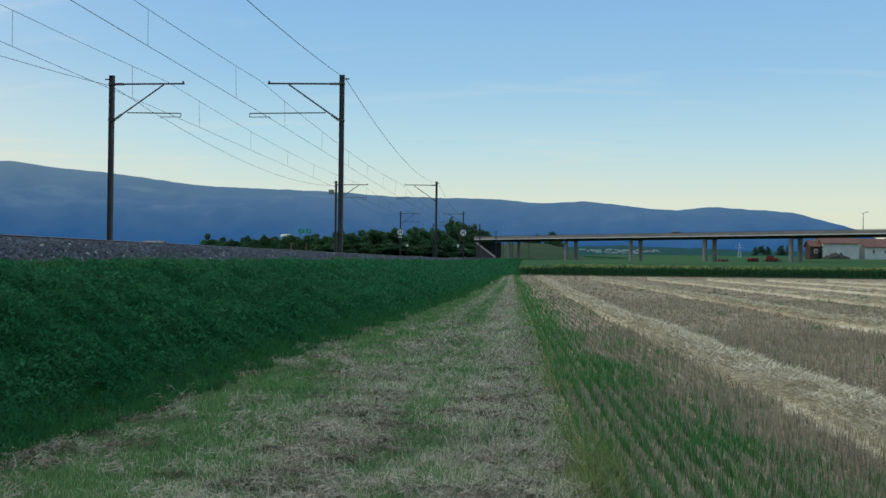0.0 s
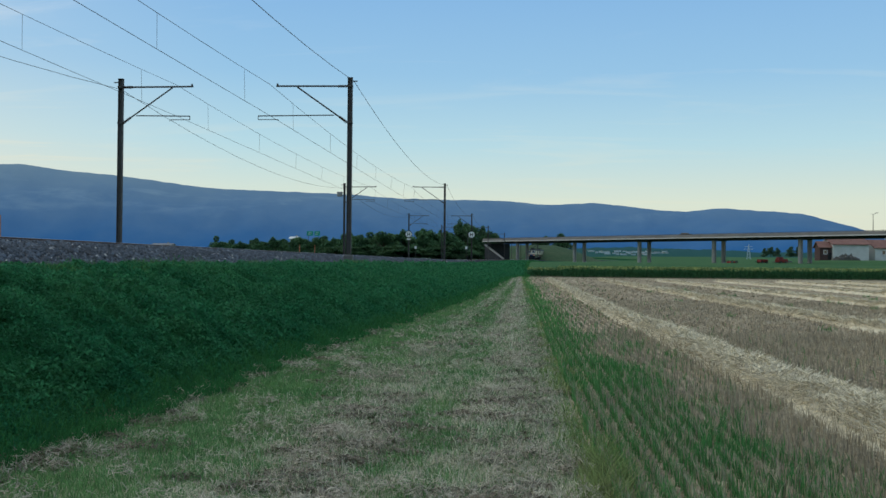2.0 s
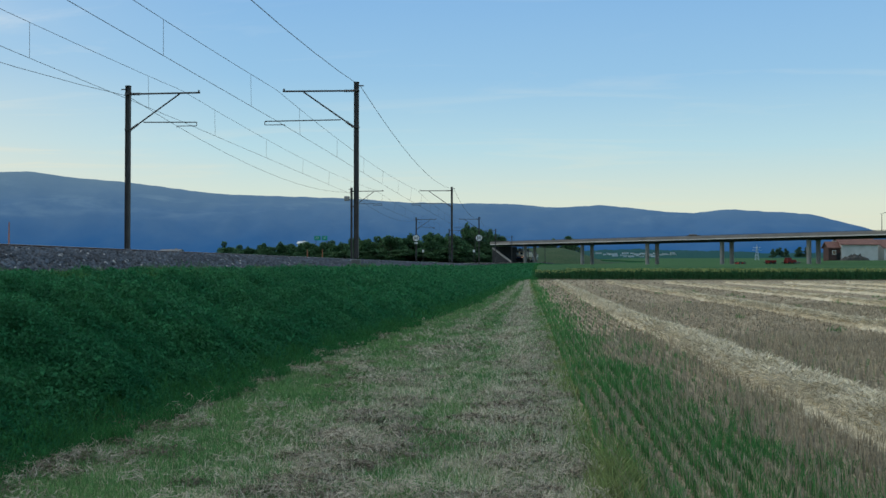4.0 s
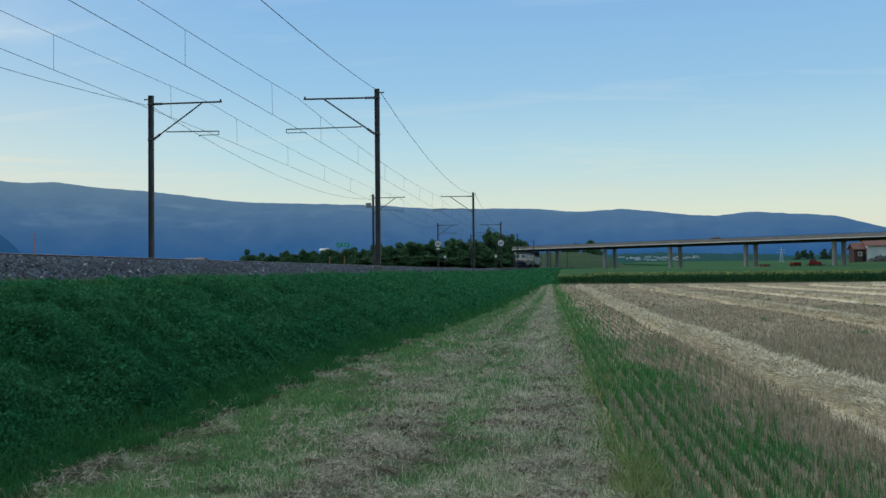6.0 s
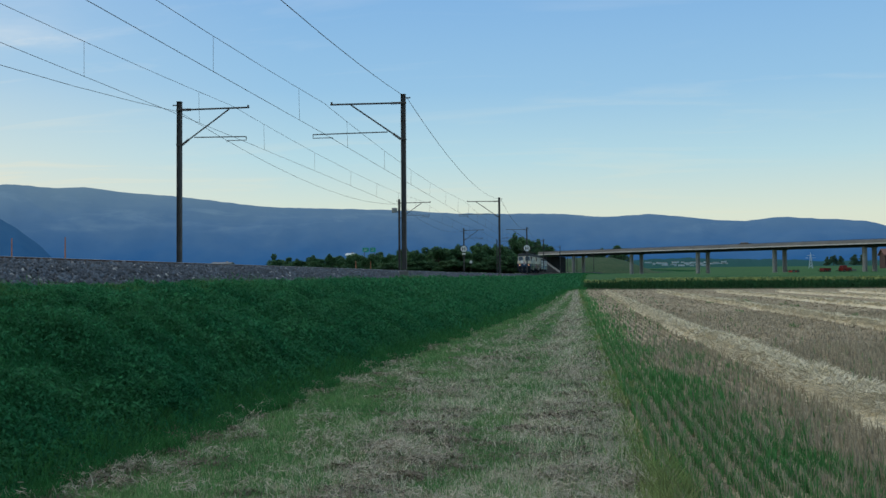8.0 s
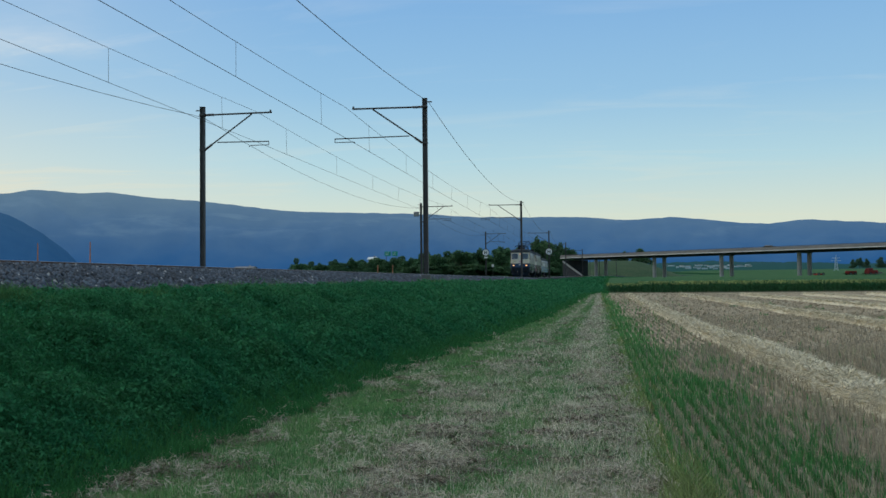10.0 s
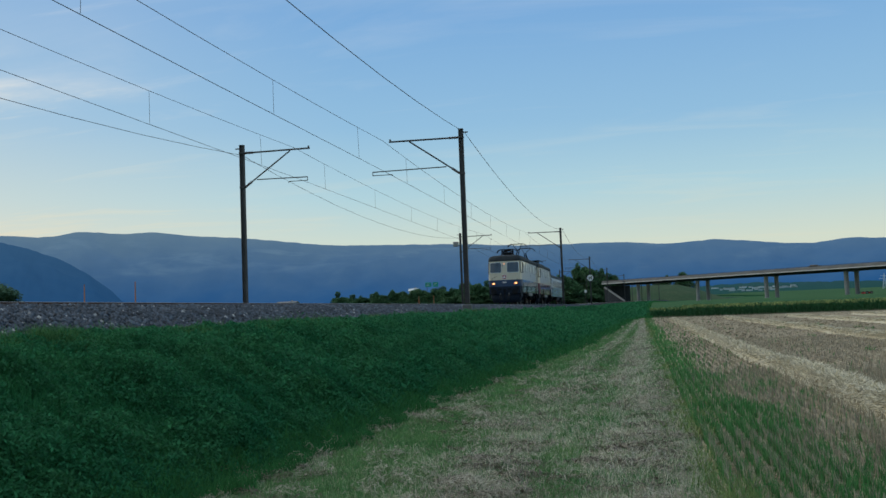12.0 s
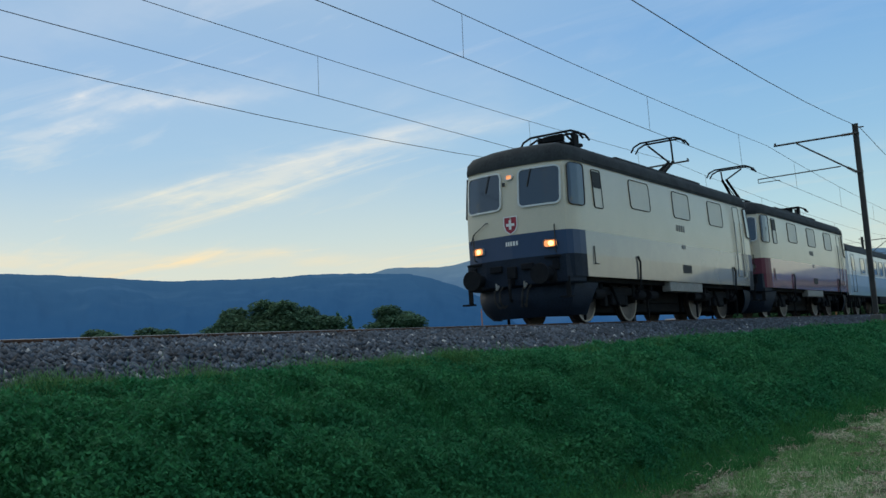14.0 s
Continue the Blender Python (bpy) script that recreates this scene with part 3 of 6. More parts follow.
def catenary_mast(side, label):
    """side 1: the arm reaches to -x. Origin at the foot; the rail head lies 0.1 above it."""
    ob = thing("catenary_mast", label, "mast", "catenary masts along the railway")
    bm = bmesh.new()
    part("post", h_section(bm, 8.2), M_STEEL, ob)
    bm = bmesh.new()
    box(bm, 0, 0, -0.22, 0.42, 0.42, 0.34, 0.03)
    part("foundation", bm, M_CONCD, ob, "stained concrete footing")
    bm = bmesh.new()
    box(bm, 0, 0, 8.21, 0.24, 0.22, 0.025)
    part("cap", bm, M_STEEL, ob)
    s = -side
    up, low = 7.82, 6.44
    bm = bmesh.new()
    tube(bm, (s * 0.12, 0, up), (s * 3.5, 0, up + 0.02), 0.042)
    part("upper_tube", bm, M_STEEL, ob)
    bm = bmesh.new()
    tube(bm, (s * 0.12, 0, 6.12), (s * 2.5, 0, up - 0.03), 0.036)
    part("brace", bm, M_STEEL, ob)
    bm = bmesh.new()
    end = 4.35 if side > 0 else 3.35
    tube(bm, (s * 0.75, 0, low + 0.03), (s * end, 0, low), 0.026)
    part("lower_tube", bm, M_STEEL, ob)
    bm = bmesh.new()
    poly_tube(bm, [(s * end, 0, low), (s * end, 0, low - 0.17), (s * (end - 0.95), 0, low - 0.17), (s * (end - 0.97), 0, low - 0.24)], 0.018)
    part("registration_arm", bm, M_STEEL, ob)
    for a, b, nm in (((s * 0.14, 0, up), (s * 0.6, 0, up), "insulator"), ((s * 0.14, 0, 6.13), (s * 0.5, 0, 6.39), "insulator")):
        bm = bmesh.new()
        a, b = Vector(a), Vector(b)
        for k in range(6):
            c, d = a.lerp(b, (k + 0.15) / 6), a.lerp(b, (k + 0.75) / 6)
            tube(bm, c, d, 0.075, 0.05, 8)
        part(nm, bm, M_INSUL, ob, "brown ribbed insulator")
    for z in (up, 6.12):
        bm = bmesh.new()
        box(bm, 0, 0, z, 0.25, 0.24, 0.09, 0.01)
        part("clamp", bm, M_STEEL, ob)
    bm = bmesh.new()
    tube(bm, (s * 3.44, 0, up + 0.03), (s * 3.44, 0, up + 0.14), 0.045)
    part("wire_clamp", bm, M_STEEL, ob)
    bm = bmesh.new()
    tube(bm, (-s * 0.13, 0, 8.05), (-s * 0.34, 0, 8.05), 0.03)
    part("feeder_bracket", bm, M_STEEL, ob)
    return ob


def along(x, y):
    slope = float((bend(y + 1) - bend(y - 1)) / 2)
    return pose(x + float(bend(y)), y, float(rail_z(y)) - 0.12, 0, 0, -math.degrees(math.atan(slope)))


mast_r = catenary_mast(1, "dark steel catenary mast with cantilever arm beside the near track")
mast_r.matrix_basis = along(-7.77, MAST_YS[0])
mast_l = catenary_mast(-1, "dark steel catenary mast with cantilever arm beyond the far track")
mast_l.matrix_basis = along(-18.75, MAST_YS[0])
for y in MAST_YS[1:]:
    copy_thing(mast_r, along(-7.77, y))
    copy_thing(mast_l, along(-18.75, y))


def sag_points(x, z_at, drop, stagger=0.0, steps=12):
    pts = []
    for k, (a, b) in enumerate(zip(MAST_YS, MAST_YS[1:])):
        for i in range(steps):
            q = i / steps
            y = a + (b - a) * q
            s = stagger * (1 - 2 * q) * (1 if k % 2 else -1)
            pts.append((x + s + float(bend(y)), y, float(rail_z(y)) + z_at - drop * 4 * q * (1 - q)))
    return pts


def wire(name, pts, r, label):
    ob = thing(name, label, "wire", "overhead wires of the railway")
    bm = bmesh.new()
    rings = []
    for p in pts:
        rings.append([bm.verts.new((p[0] + r * math.cos(a), p[1], p[2] + r * math.sin(a))) for a in (0.4, 1.97, 3.54, 5.11)])
    for a, b in zip(rings, rings[1:]):
        for k in range(4):
            bm.faces.new((a[k], a[(k + 1) % 4], b[(k + 1) % 4], b[k]))
    part("strand", bm, M_WIRE, ob)
    return ob


def overhead(centre, toward):
    contact = sag_points(centre, WIRE_Z, 0.02, 0.10)
    carrier = sag_points(centre + toward, ARM_Z + 0.10, 0.46)
    low = wire("contact_wire", contact, 0.012, "dark contact wire over the track")
    top = wire("carrier_wire", carrier, 0.011, "dark sagging carrier wire with droppers")
    for a, b in zip(MAST_YS, MAST_YS[1:]):
        if b > 300:
            break
        for q in (0.1, 0.29, 0.383, 0.573, 0.763, 0.93) if a < 0 else (0.08, 0.25, 0.42, 0.58, 0.75, 0.92):
            y = a + (b - a) * q
            k = MAST_YS.index(a)
            s = 0.10 * (1 - 2 * q) * (1 if k % 2 else -1)
            zr, dx = float(rail_z(y)), float(bend(y))
            bm = bmesh.new()
            tube(bm, (centre + s + dx, y, zr + WIRE_Z), (centre + toward + dx, y, zr + ARM_Z + 0.10 - 0.46 * 4 * q * (1 - q)), 0.007, None, 4)
            part("dropper", bm, M_WIRE, top)


overhead(-11.65, 0.05)
overhead(-16.15, 0.05)
wire("feeder_wire", sag_points(-7.6, 7.93, 1.15), 0.013, "dark feeder wire hung at the mast heads")
wire("feeder_wire", sag_points(-18.75, 7.6, 1.25), 0.013, "dark feeder wire hung at the far mast heads")


# ---- the road embankment behind the viaduct ----
def embankment(cx, cy, wide, deep, high):
    n, m = 40, 16
    verts = []
    for j in range(m):
        for i in range(n):
            u, v = 2 * i / (n - 1) - 1, 2 * j / (m - 1) - 1
            lift = ((1 - u * u) if u < 0 else 1 - float(smooth(0.2, 0.95, u))) * (1 - v * v)
            x, y = cx + u * wide, cy + v * deep
            verts.append((x, y, float(plain_z(y)) - 0.6 + high * lift + 0.3 * noise.noise((x * 0.15, y * 0.15, 1.0)) * lift))
    j, i = np.meshgrid(np.arange(m - 1), np.arange(n - 1), indexing="ij")
    a = (j * n + i).ravel()
    raw_mesh("embankment", verts, np.stack([a, a + 1, a + n + 1, a + n], 1), M_VERGE, "rough grassy road embankment behind the viaduct", "embankment", "structure", smooth=True)


embankment(8.0, 480.0, 42.0, 34.0, 8.4)


# ---- the road viaduct ----
VIA_A, VIA_B = Vector((-11.4, 362.0, 0)), Vector((150.0, 195.7, 0))


def viaduct():
    ob = thing("road_viaduct", "long grey concrete road viaduct on paired round columns", "viaduct")
    d = (VIA_B - VIA_A).normalized()
    nrm = Vector((-d.y, d.x, 0))
    length = (VIA_B - VIA_A).length
    turn = Matrix(((d.x, nrm.x, 0, 0), (d.y, nrm.y, 0, 0), (0, 0, 1, 0), (0, 0, 0, 1)))

    def slab(name, s0, s1, off, w, z0, z1, mat, label="", bevel=0.0):
        bm = bmesh.new()
        c = VIA_A + d * ((s0 + s1) / 2) + nrm * off
        box(bm, c.x, c.y, (z0 + z1) / 2, s1 - s0, w, z1 - z0, bevel, turn)
        return part(name, bm, mat, ob, label)

    span, start = 27.3, 5.0
    # girder and deck slab are painted dark for the overhang's shade
    slab("girder", start + 4, length, 0, 6.4, 8.92, 9.46, M_DECKSHADE, "deep box girder with under-deck shade in its colour")
    slab("deck", start, length, 0, 11.6, 9.46, 10.0, M_DECKSHADE)
    slab("road_surface", start, length, 0, 11.0, 10.005, 10.04, M_ASPHALT)
    for s in (-1, 1):
        slab("edge_beam", start, length, s * 6.08, 0.40, 9.50, 9.76, M_PLASTER, "pale painted edge beam")
        slab("barrier", start, length, s * 6.02, 0.25, 9.764, 10.62, M_BARRIER, "weathered grey-brown road barrier")
        slab("guard_rail", start, length, s * 5.99, 0.16, 10.70, 10.80, M_STEEL)
        k = start
        bm = bmesh.new()
        while k < length:
            c = VIA_A + d * k + nrm * (s * 5.99)
            box(bm, c.x, c.y, 10.66, 0.1, 0.1, 0.1)
            k += 4.0
        tagged(part("guard_posts", bm, M_STEEL, ob), kind="stuff")
    for k in range(8):
        s = 19.5 + span * k
        if s > length:
            break
        for side in (-2.4, 2.4):
            c = VIA_A + d * s + nrm * side
            z0 = float(plain_z(c.y)) - 0.5
            bm = bmesh.new()
            tube(bm, (c.x, c.y, z0), (c.x, c.y, 8.93), 0.62, None, 14)
            part("column", bm, M_CONC, ob, smooth=True)
        c = VIA_A + d * s
        bm = bmesh.new()
        box(bm, c.x, c.y, 8.84, 1.2, 6.2, 0.18, 0.03, turn)
        part("pier_cap", bm, M_CONCD, ob)
    # abutment with its sloping wing wall, both coloured dark as if in shade
    bm = bmesh.new()
    c = VIA_A + d * (start + 1.5)
    box(bm, c.x, c.y, 5.2, 1.6, 10.8, 7.4, 0.0, turn)
    part("abutment", bm, M_DECKSHADE, ob, "abutment with under-deck shade in its colour")
    bm = bmesh.new()
    a0, a1 = VIA_A + nrm * -5.5 + d * (start + 1), VIA_A + nrm * -5.5 + d * (start + 11)
    vs = []
    for off in (0.0, 0.5):
        for p, z in ((a0, 2.0), (a1, 2.4), (a1, 3.0), (a0, 8.2)):
            vs.append(bm.verts.new((p.x - nrm.x * off, p.y - nrm.y * off, z)))
    for f in ((0, 1, 2, 3), (7, 6, 5, 4), (0, 4, 5, 1), (1, 5, 6, 2), (2, 6, 7, 3), (3, 7, 4, 0)):
        bm.faces.new([vs[i] for i in f])
    part("wing_wall", bm, M_DECKSHADE, ob, "dark sloping wing wall")
    bm = bmesh.new()
    u, w = Vector((a0.x, a0.y, 8.2)), Vector((a1.x, a1.y, 3.0))
    e = (w - u).normalized()
    m = Matrix(((e.x, nrm.x, 0, 0), (e.y, nrm.y, 0, 0), (e.z, 0, 1, 0), (0, 0, 0, 1)))
    c = (u + w) / 2 - nrm * 0.25
    box(bm, c.x, c.y, c.z + 0.2, (w - u).length, 0.8, 0.42, 0.0, m)
    part("coping", bm, M_CONC, ob, "pale sloping concrete coping")
    return ob


viaduct()


# ---- the train ----
BODY = 13.75         # length of the straight sides and cabs of a locomotive
PITCH = 16.70        # from one coupling to the next
NOSE = [(1.0, 0.0), (0.992, -0.30), (0.965, -0.60), (0.90, -0.76), (0.62, -0.90), (0.0, -1.0)]
LEVELS = [(1.12, 1.555, 0.03), (1.68, 1.575, 0.0), (2.28, 1.575, 0.0), (2.85, 1.575, 0.02), (3.4, 1.56, 0.08), (3.98, 1.535, 0.143), (4.12, 1.525, 0.165)]
ROOF = [(4.03, 1.556, 0.125), (4.13, 1.560, 0.115), (4.30, 1.54, 0.15), (4.47, 1.42, 0.27), (4.58, 1.12, 0.50), (4.63, 0.62, 0.90)]


def level_at(z):
    zs = [q[0] for q in LEVELS]
    return float(np.interp(z, zs, [q[1] for q in LEVELS])), float(np.interp(z, zs, [q[2] for q in LEVELS]))


def outline(w, s, length):
    front = [(fx * w, fy + s) for fx, fy in NOSE]
    front = front + [(-x, y) for x, y in reversed(front[:-1])]
    return front + [(x, length - y) for x, y in reversed(front)]


def shell(bm, levels, length, slots=None, cap=False):
    rings = [[bm.verts.new((x, y, z)) for x, y in outline(w, s, length)] for z, w, s in levels]
    n = len(rings[0])
    for k, (a, b) in enumerate(zip(rings, rings[1:])):
        for i in range(n):
            f = bm.faces.new((a[i], b[i], b[(i + 1) % n], a[(i + 1) % n]))
            side = i in (n // 2 - 1, n - 1)
            if slots:
                f.material_index = slots(k, side)
    if cap:
        bm.faces.new(rings[-1])
    bmesh.ops.recalc_face_normals(bm, faces=bm.faces[:])
    return bm


def rounded(w, h, r, n=3, along=5):
    pts = []
    arcs = []
    for cx, cz, a0 in ((w / 2 - r, h / 2 - r, 0), (-w / 2 + r, h / 2 - r, 90), (-w / 2 + r, -h / 2 + r, 180), (w / 2 - r, -h / 2 + r, 270)):
        arcs.append([(cx + r * math.cos(radians(a0 + 90 * k / n)), cz + r * math.sin(radians(a0 + 90 * k / n))) for k in range(n + 1)])
    for a, b in zip(arcs, arcs[1:] + arcs[:1]):
        pts += a
        p, q = a[-1], b[0]
        pts += [(p[0] + (q[0] - p[0]) * k / along, p[1] + (q[1] - p[1]) * k / along) for k in range(1, along)]
    return pts


def front_map(u, v, off):
    """A place on the cab front: u across, v up, off proud of it."""
    w, s = level_at(v)
    xs = [q[0] * w for q in NOSE][::-1]
    y = float(np.interp(abs(u), xs, [q[1] for q in NOSE][::-1])) + s
    out = Vector((0.25 * u if abs(u) < 1.2 else math.copysign(0.5, u), -1, 0.13 if v > 2.85 else 0)).normalized()
    return Vector((u, y, v)) + out * off


def corner_map(u, v, off):
    """Round the corner of the cab; u from 0 at the front to 1 at the side, beyond that metres along the side."""
    w, s = level_at(v)
    p = [(q[0] * w, q[1] + s) for q in (NOSE[3], NOSE[2], NOSE[1], NOSE[0])] + [(w, 0.5 + s)]
    d = [0, 0.19, 0.49, 0.79, 1.29]
    x, y = float(np.interp(u, d, [a for a, _ in p])), float(np.interp(u, d, [b for _, b in p]))
    out = Vector((float(np.interp(u, d, (0.5, 0.86, 0.98, 1, 1))), float(np.interp(u, d, (-0.86, -0.5, -0.16, 0, 0))), 0.06)).normalized()
    return Vector((x, y, v)) + out * off


def side_map(u, v, off):
    return Vector((level_at(v)[0] + off, u, v))


def pane(bm, fn, cu, cv, w, h, r, off):
    pts = rounded(w, h, r)
    vs = [bm.verts.new(fn(cu + a, cv + b, off)) for a, b in pts]
    rings = [vs] + [[bm.verts.new(fn(cu + a * q, cv + b * q, off)) for a, b in pts] for q in (0.75, 0.5, 0.25)]
    c = bm.verts.new(fn(cu, cv, off))
    n = len(vs)
    for i in range(n):
        j = (i + 1) % n
        for p, q in zip(rings, rings[1:]):
            bm.faces.new((p[i], p[j], q[j], q[i]))
        bm.faces.new((rings[-1][i], rings[-1][j], c))
    return bm


def surround(bm, fn, cu, cv, w, h, r, t, off):
    """A frame round a pane, standing proud of the wall."""
    inner, outer = rounded(w, h, r), rounded(w + 2 * t, h + 2 * t, r + t)
    a = [bm.verts.new(fn(cu + u, cv + v, off)) for u, v in inner]
    b = [bm.verts.new(fn(cu + u, cv + v, off)) for u, v in outer]
    c = [bm.verts.new(fn(cu + u, cv + v, -0.01)) for u, v in outer]
    e = [bm.verts.new(fn(cu + u, cv + v, -0.01)) for u, v in inner]
    n = len(a)
    for i in range(n):
        j = (i + 1) % n
        for p, q in ((a, b), (b, c), (e, a)):
            bm.faces.new((p[i], p[j], q[j], q[i]))
    return bm


def window(parent, fn, cu, cv, w, h, r, glass_mat, frame_mat, t=0.045, name="window", label="", proud=0.014):
    bm = bmesh.new()
    ob = part(name, surround(bm, fn, cu, cv, w, h, r, t, proud + 0.016), frame_mat, parent, label)
    bm = bmesh.new()
    part("pane", pane(bm, fn, cu, cv, w, h, r, proud), glass_mat, ob)
    return ob


def flip(fn, length):
    """The same place at the other end or on the other side."""
    return lambda u, v, off: Matrix.Rotation(math.pi, 4, "Z") @ fn(u, v, off) + Vector((0, length, 0))


def wheelset(parent, y, r=0.63):
    for s in (-1, 1):
        bm = bmesh.new()
        tube(bm, (s * 0.70, y, r), (s * 0.83, y, r), r, None, 28)
        tube(bm, (s * 0.66, y, r), (s * 0.70, y, r), r + 0.03, None, 28)
        w = part("wheel", bm, M_WHEEL, parent, "worn steel wheel", smooth=True)
        bm = bmesh.new()
        ring = []
        for k in range(28):
            a = 2 * math.pi * k / 28
            ring.append([bm.verts.new((s * 0.834, y + q * math.cos(a), r + q * math.sin(a))) for q in (r - 0.065, r - 0.01)])
        for k in range(28):
            a, b = ring[k], ring[(k + 1) % 28]
            bm.faces.new((a[0], a[1], b[1], b[0]) if s > 0 else (a[0], b[0], b[1], a[1]))
        part("rim", bm, M_TREAD, w, "bright worn rim")
        bm = bmesh.new()
        tube(bm, (s * 0.83, y, r), (s * 1.02, y, r), 0.15, 0.12, 12)
        part("axle_box", bm, M_FRAME, w)


def bogie(parent, y, base=2.8, r=0.63):
    bm = bmesh.new()
    for s in (-1, 1):
        box(bm, s * 1.08, y, 0.82, 0.12, base + 1.1, 0.22, 0.03)
        box(bm, s * 1.10, y, 0.60, 0.16, 0.9, 0.34, 0.04)
        for e in (-1, 1):
            for q in (-0.32, 0.32):
                tube(bm, (s * 1.12, y + e * base / 2 + q, 0.66), (s * 1.12, y + e * base / 2 + q, 1.02), 0.085, None, 10)
            box(bm, s * 1.13, y + e * (base / 2 + 0.72), 0.42, 0.06, 0.05, 0.75)
            box(bm, s * 1.02, y + e * (base / 2 - 0.72), 0.60, 0.18, 0.16, 0.4, 0.02)
        tube(bm, (s * 1.2, y - 0.5, 0.95), (s * 1.2, y - 0.1, 0.45), 0.05, None, 8)
    box(bm, 0, y, 0.85, 2.1, 0.6, 0.3)
    part("bogie_frame", bm, M_FRAME, parent, "oily black bogie frame with springs")
    for e in (-1, 1):
        wheelset(parent, y + e * base / 2, r)


def pantograph(parent, y, raised, toward=1):
    """A half-pantograph on the roof at y; toward: the side to which its knee points."""
    z = 4.64
    bm = bmesh.new()
    for s in (-0.45, 0.45):
        tube(bm, (s, y - 0.8, z + 0.22), (s, y + 0.8, z + 0.22), 0.035)
    for e in (-0.75, 0.75):
        tube(bm, (-0.5, y + e, z + 0.22), (0.5, y + e, z + 0.22), 0.035)
    ob = part("pantograph", bm, M_FRAME, parent, "black pantograph " + ("raised to the wire" if raised else "folded on the roof"))
    for sx in (-0.45, 0.45):
        for e in (-0.7, 0.7):
            bm = bmesh.new()
            for k in range(4):
                tube(bm, (sx, y + e, z - 0.06 + 0.065 * k), (sx, y + e, z - 0.01 + 0.065 * k), 0.08, 0.05, 8)
            part("insulator", bm, M_INSUL, ob)
    hinge = (y - 0.7 * toward, z + 0.28)
    if raised:
        knee, head = (y + 0.85 * toward, z + 1.02), (y - 0.15 * toward, WIRE_Z - 0.06)
    else:
        knee, head = (y + 0.95 * toward, z + 0.42), (y - 0.55 * toward, z + 0.62)
    bm = bmesh.new()
    for s in (-0.14, 0.14):
        tube(bm, (s, hinge[0], hinge[1]), (s * 0.6, knee[0], knee[1]), 0.06, 0.05)
    tube(bm, (0, hinge[0] - 0.25 * toward, hinge[1]), (0, knee[0], knee[1] - 0.12), 0.02)
    part("lower_arm", bm, M_FRAME, ob)
    bm = bmesh.new()
    for s in (-1, 1):
        tube(bm, (s * 0.08, knee[0], knee[1]), (s * 0.42, head[0], head[1] - 0.1), 0.032)
    part("upper_arm", bm, M_FRAME, ob)
    bm = bmesh.new()
    for e in (-0.2, 0.2):
        pts = [(-0.98, head[0] + e, head[1] - 0.28), (-0.86, head[0] + e, head[1] - 0.10), (-0.62, head[0] + e, head[1]), (0.62, head[0] + e, head[1]), (0.86, head[0] + e, head[1] - 0.10), (0.98, head[0] + e, head[1] - 0.28)]
        poly_tube(bm, pts, 0.032)
    for s in (-0.42, 0.42):
        tube(bm, (s, head[0] - 0.2, head[1] - 0.02), (s, head[0] + 0.2, head[1] - 0.02), 0.02)
    part("collector_head", bm, M_FRAME, ob)
    if not raised:
        bm = bmesh.new()
        for s in (-0.3, 0.3):
            tube(bm, (s, y - 0.75, z + 0.30), (s, y + 0.55, z + 0.44), 0.06)
            tube(bm, (s, y - 0.55, z + 0.10), (s, y - 0.2, z + 0.36), 0.07)
        box(bm, 0, y - 0.25, z + 0.14, 0.7, 0.8, 0.24, 0.03)
        box(bm, 0, y - 0.55, z + 0.52, 0.62, 0.16, 0.20, 0.04)
        for s in (-0.52, 0.52):
            box(bm, s, y - 0.3, z + 0.40, 0.10, 0.34, 0.42, 0.03)
            tube(bm, (s, y - 0.6, z + 0.30), (s * 0.4, y + 0.5, z + 0.62), 0.05)
            tube(bm, (s, y - 0.9, z + 0.22), (s, y - 1.25, z - 0.02), 0.03)
        part("drive_unit", bm, M_FRAME, ob)
    return ob


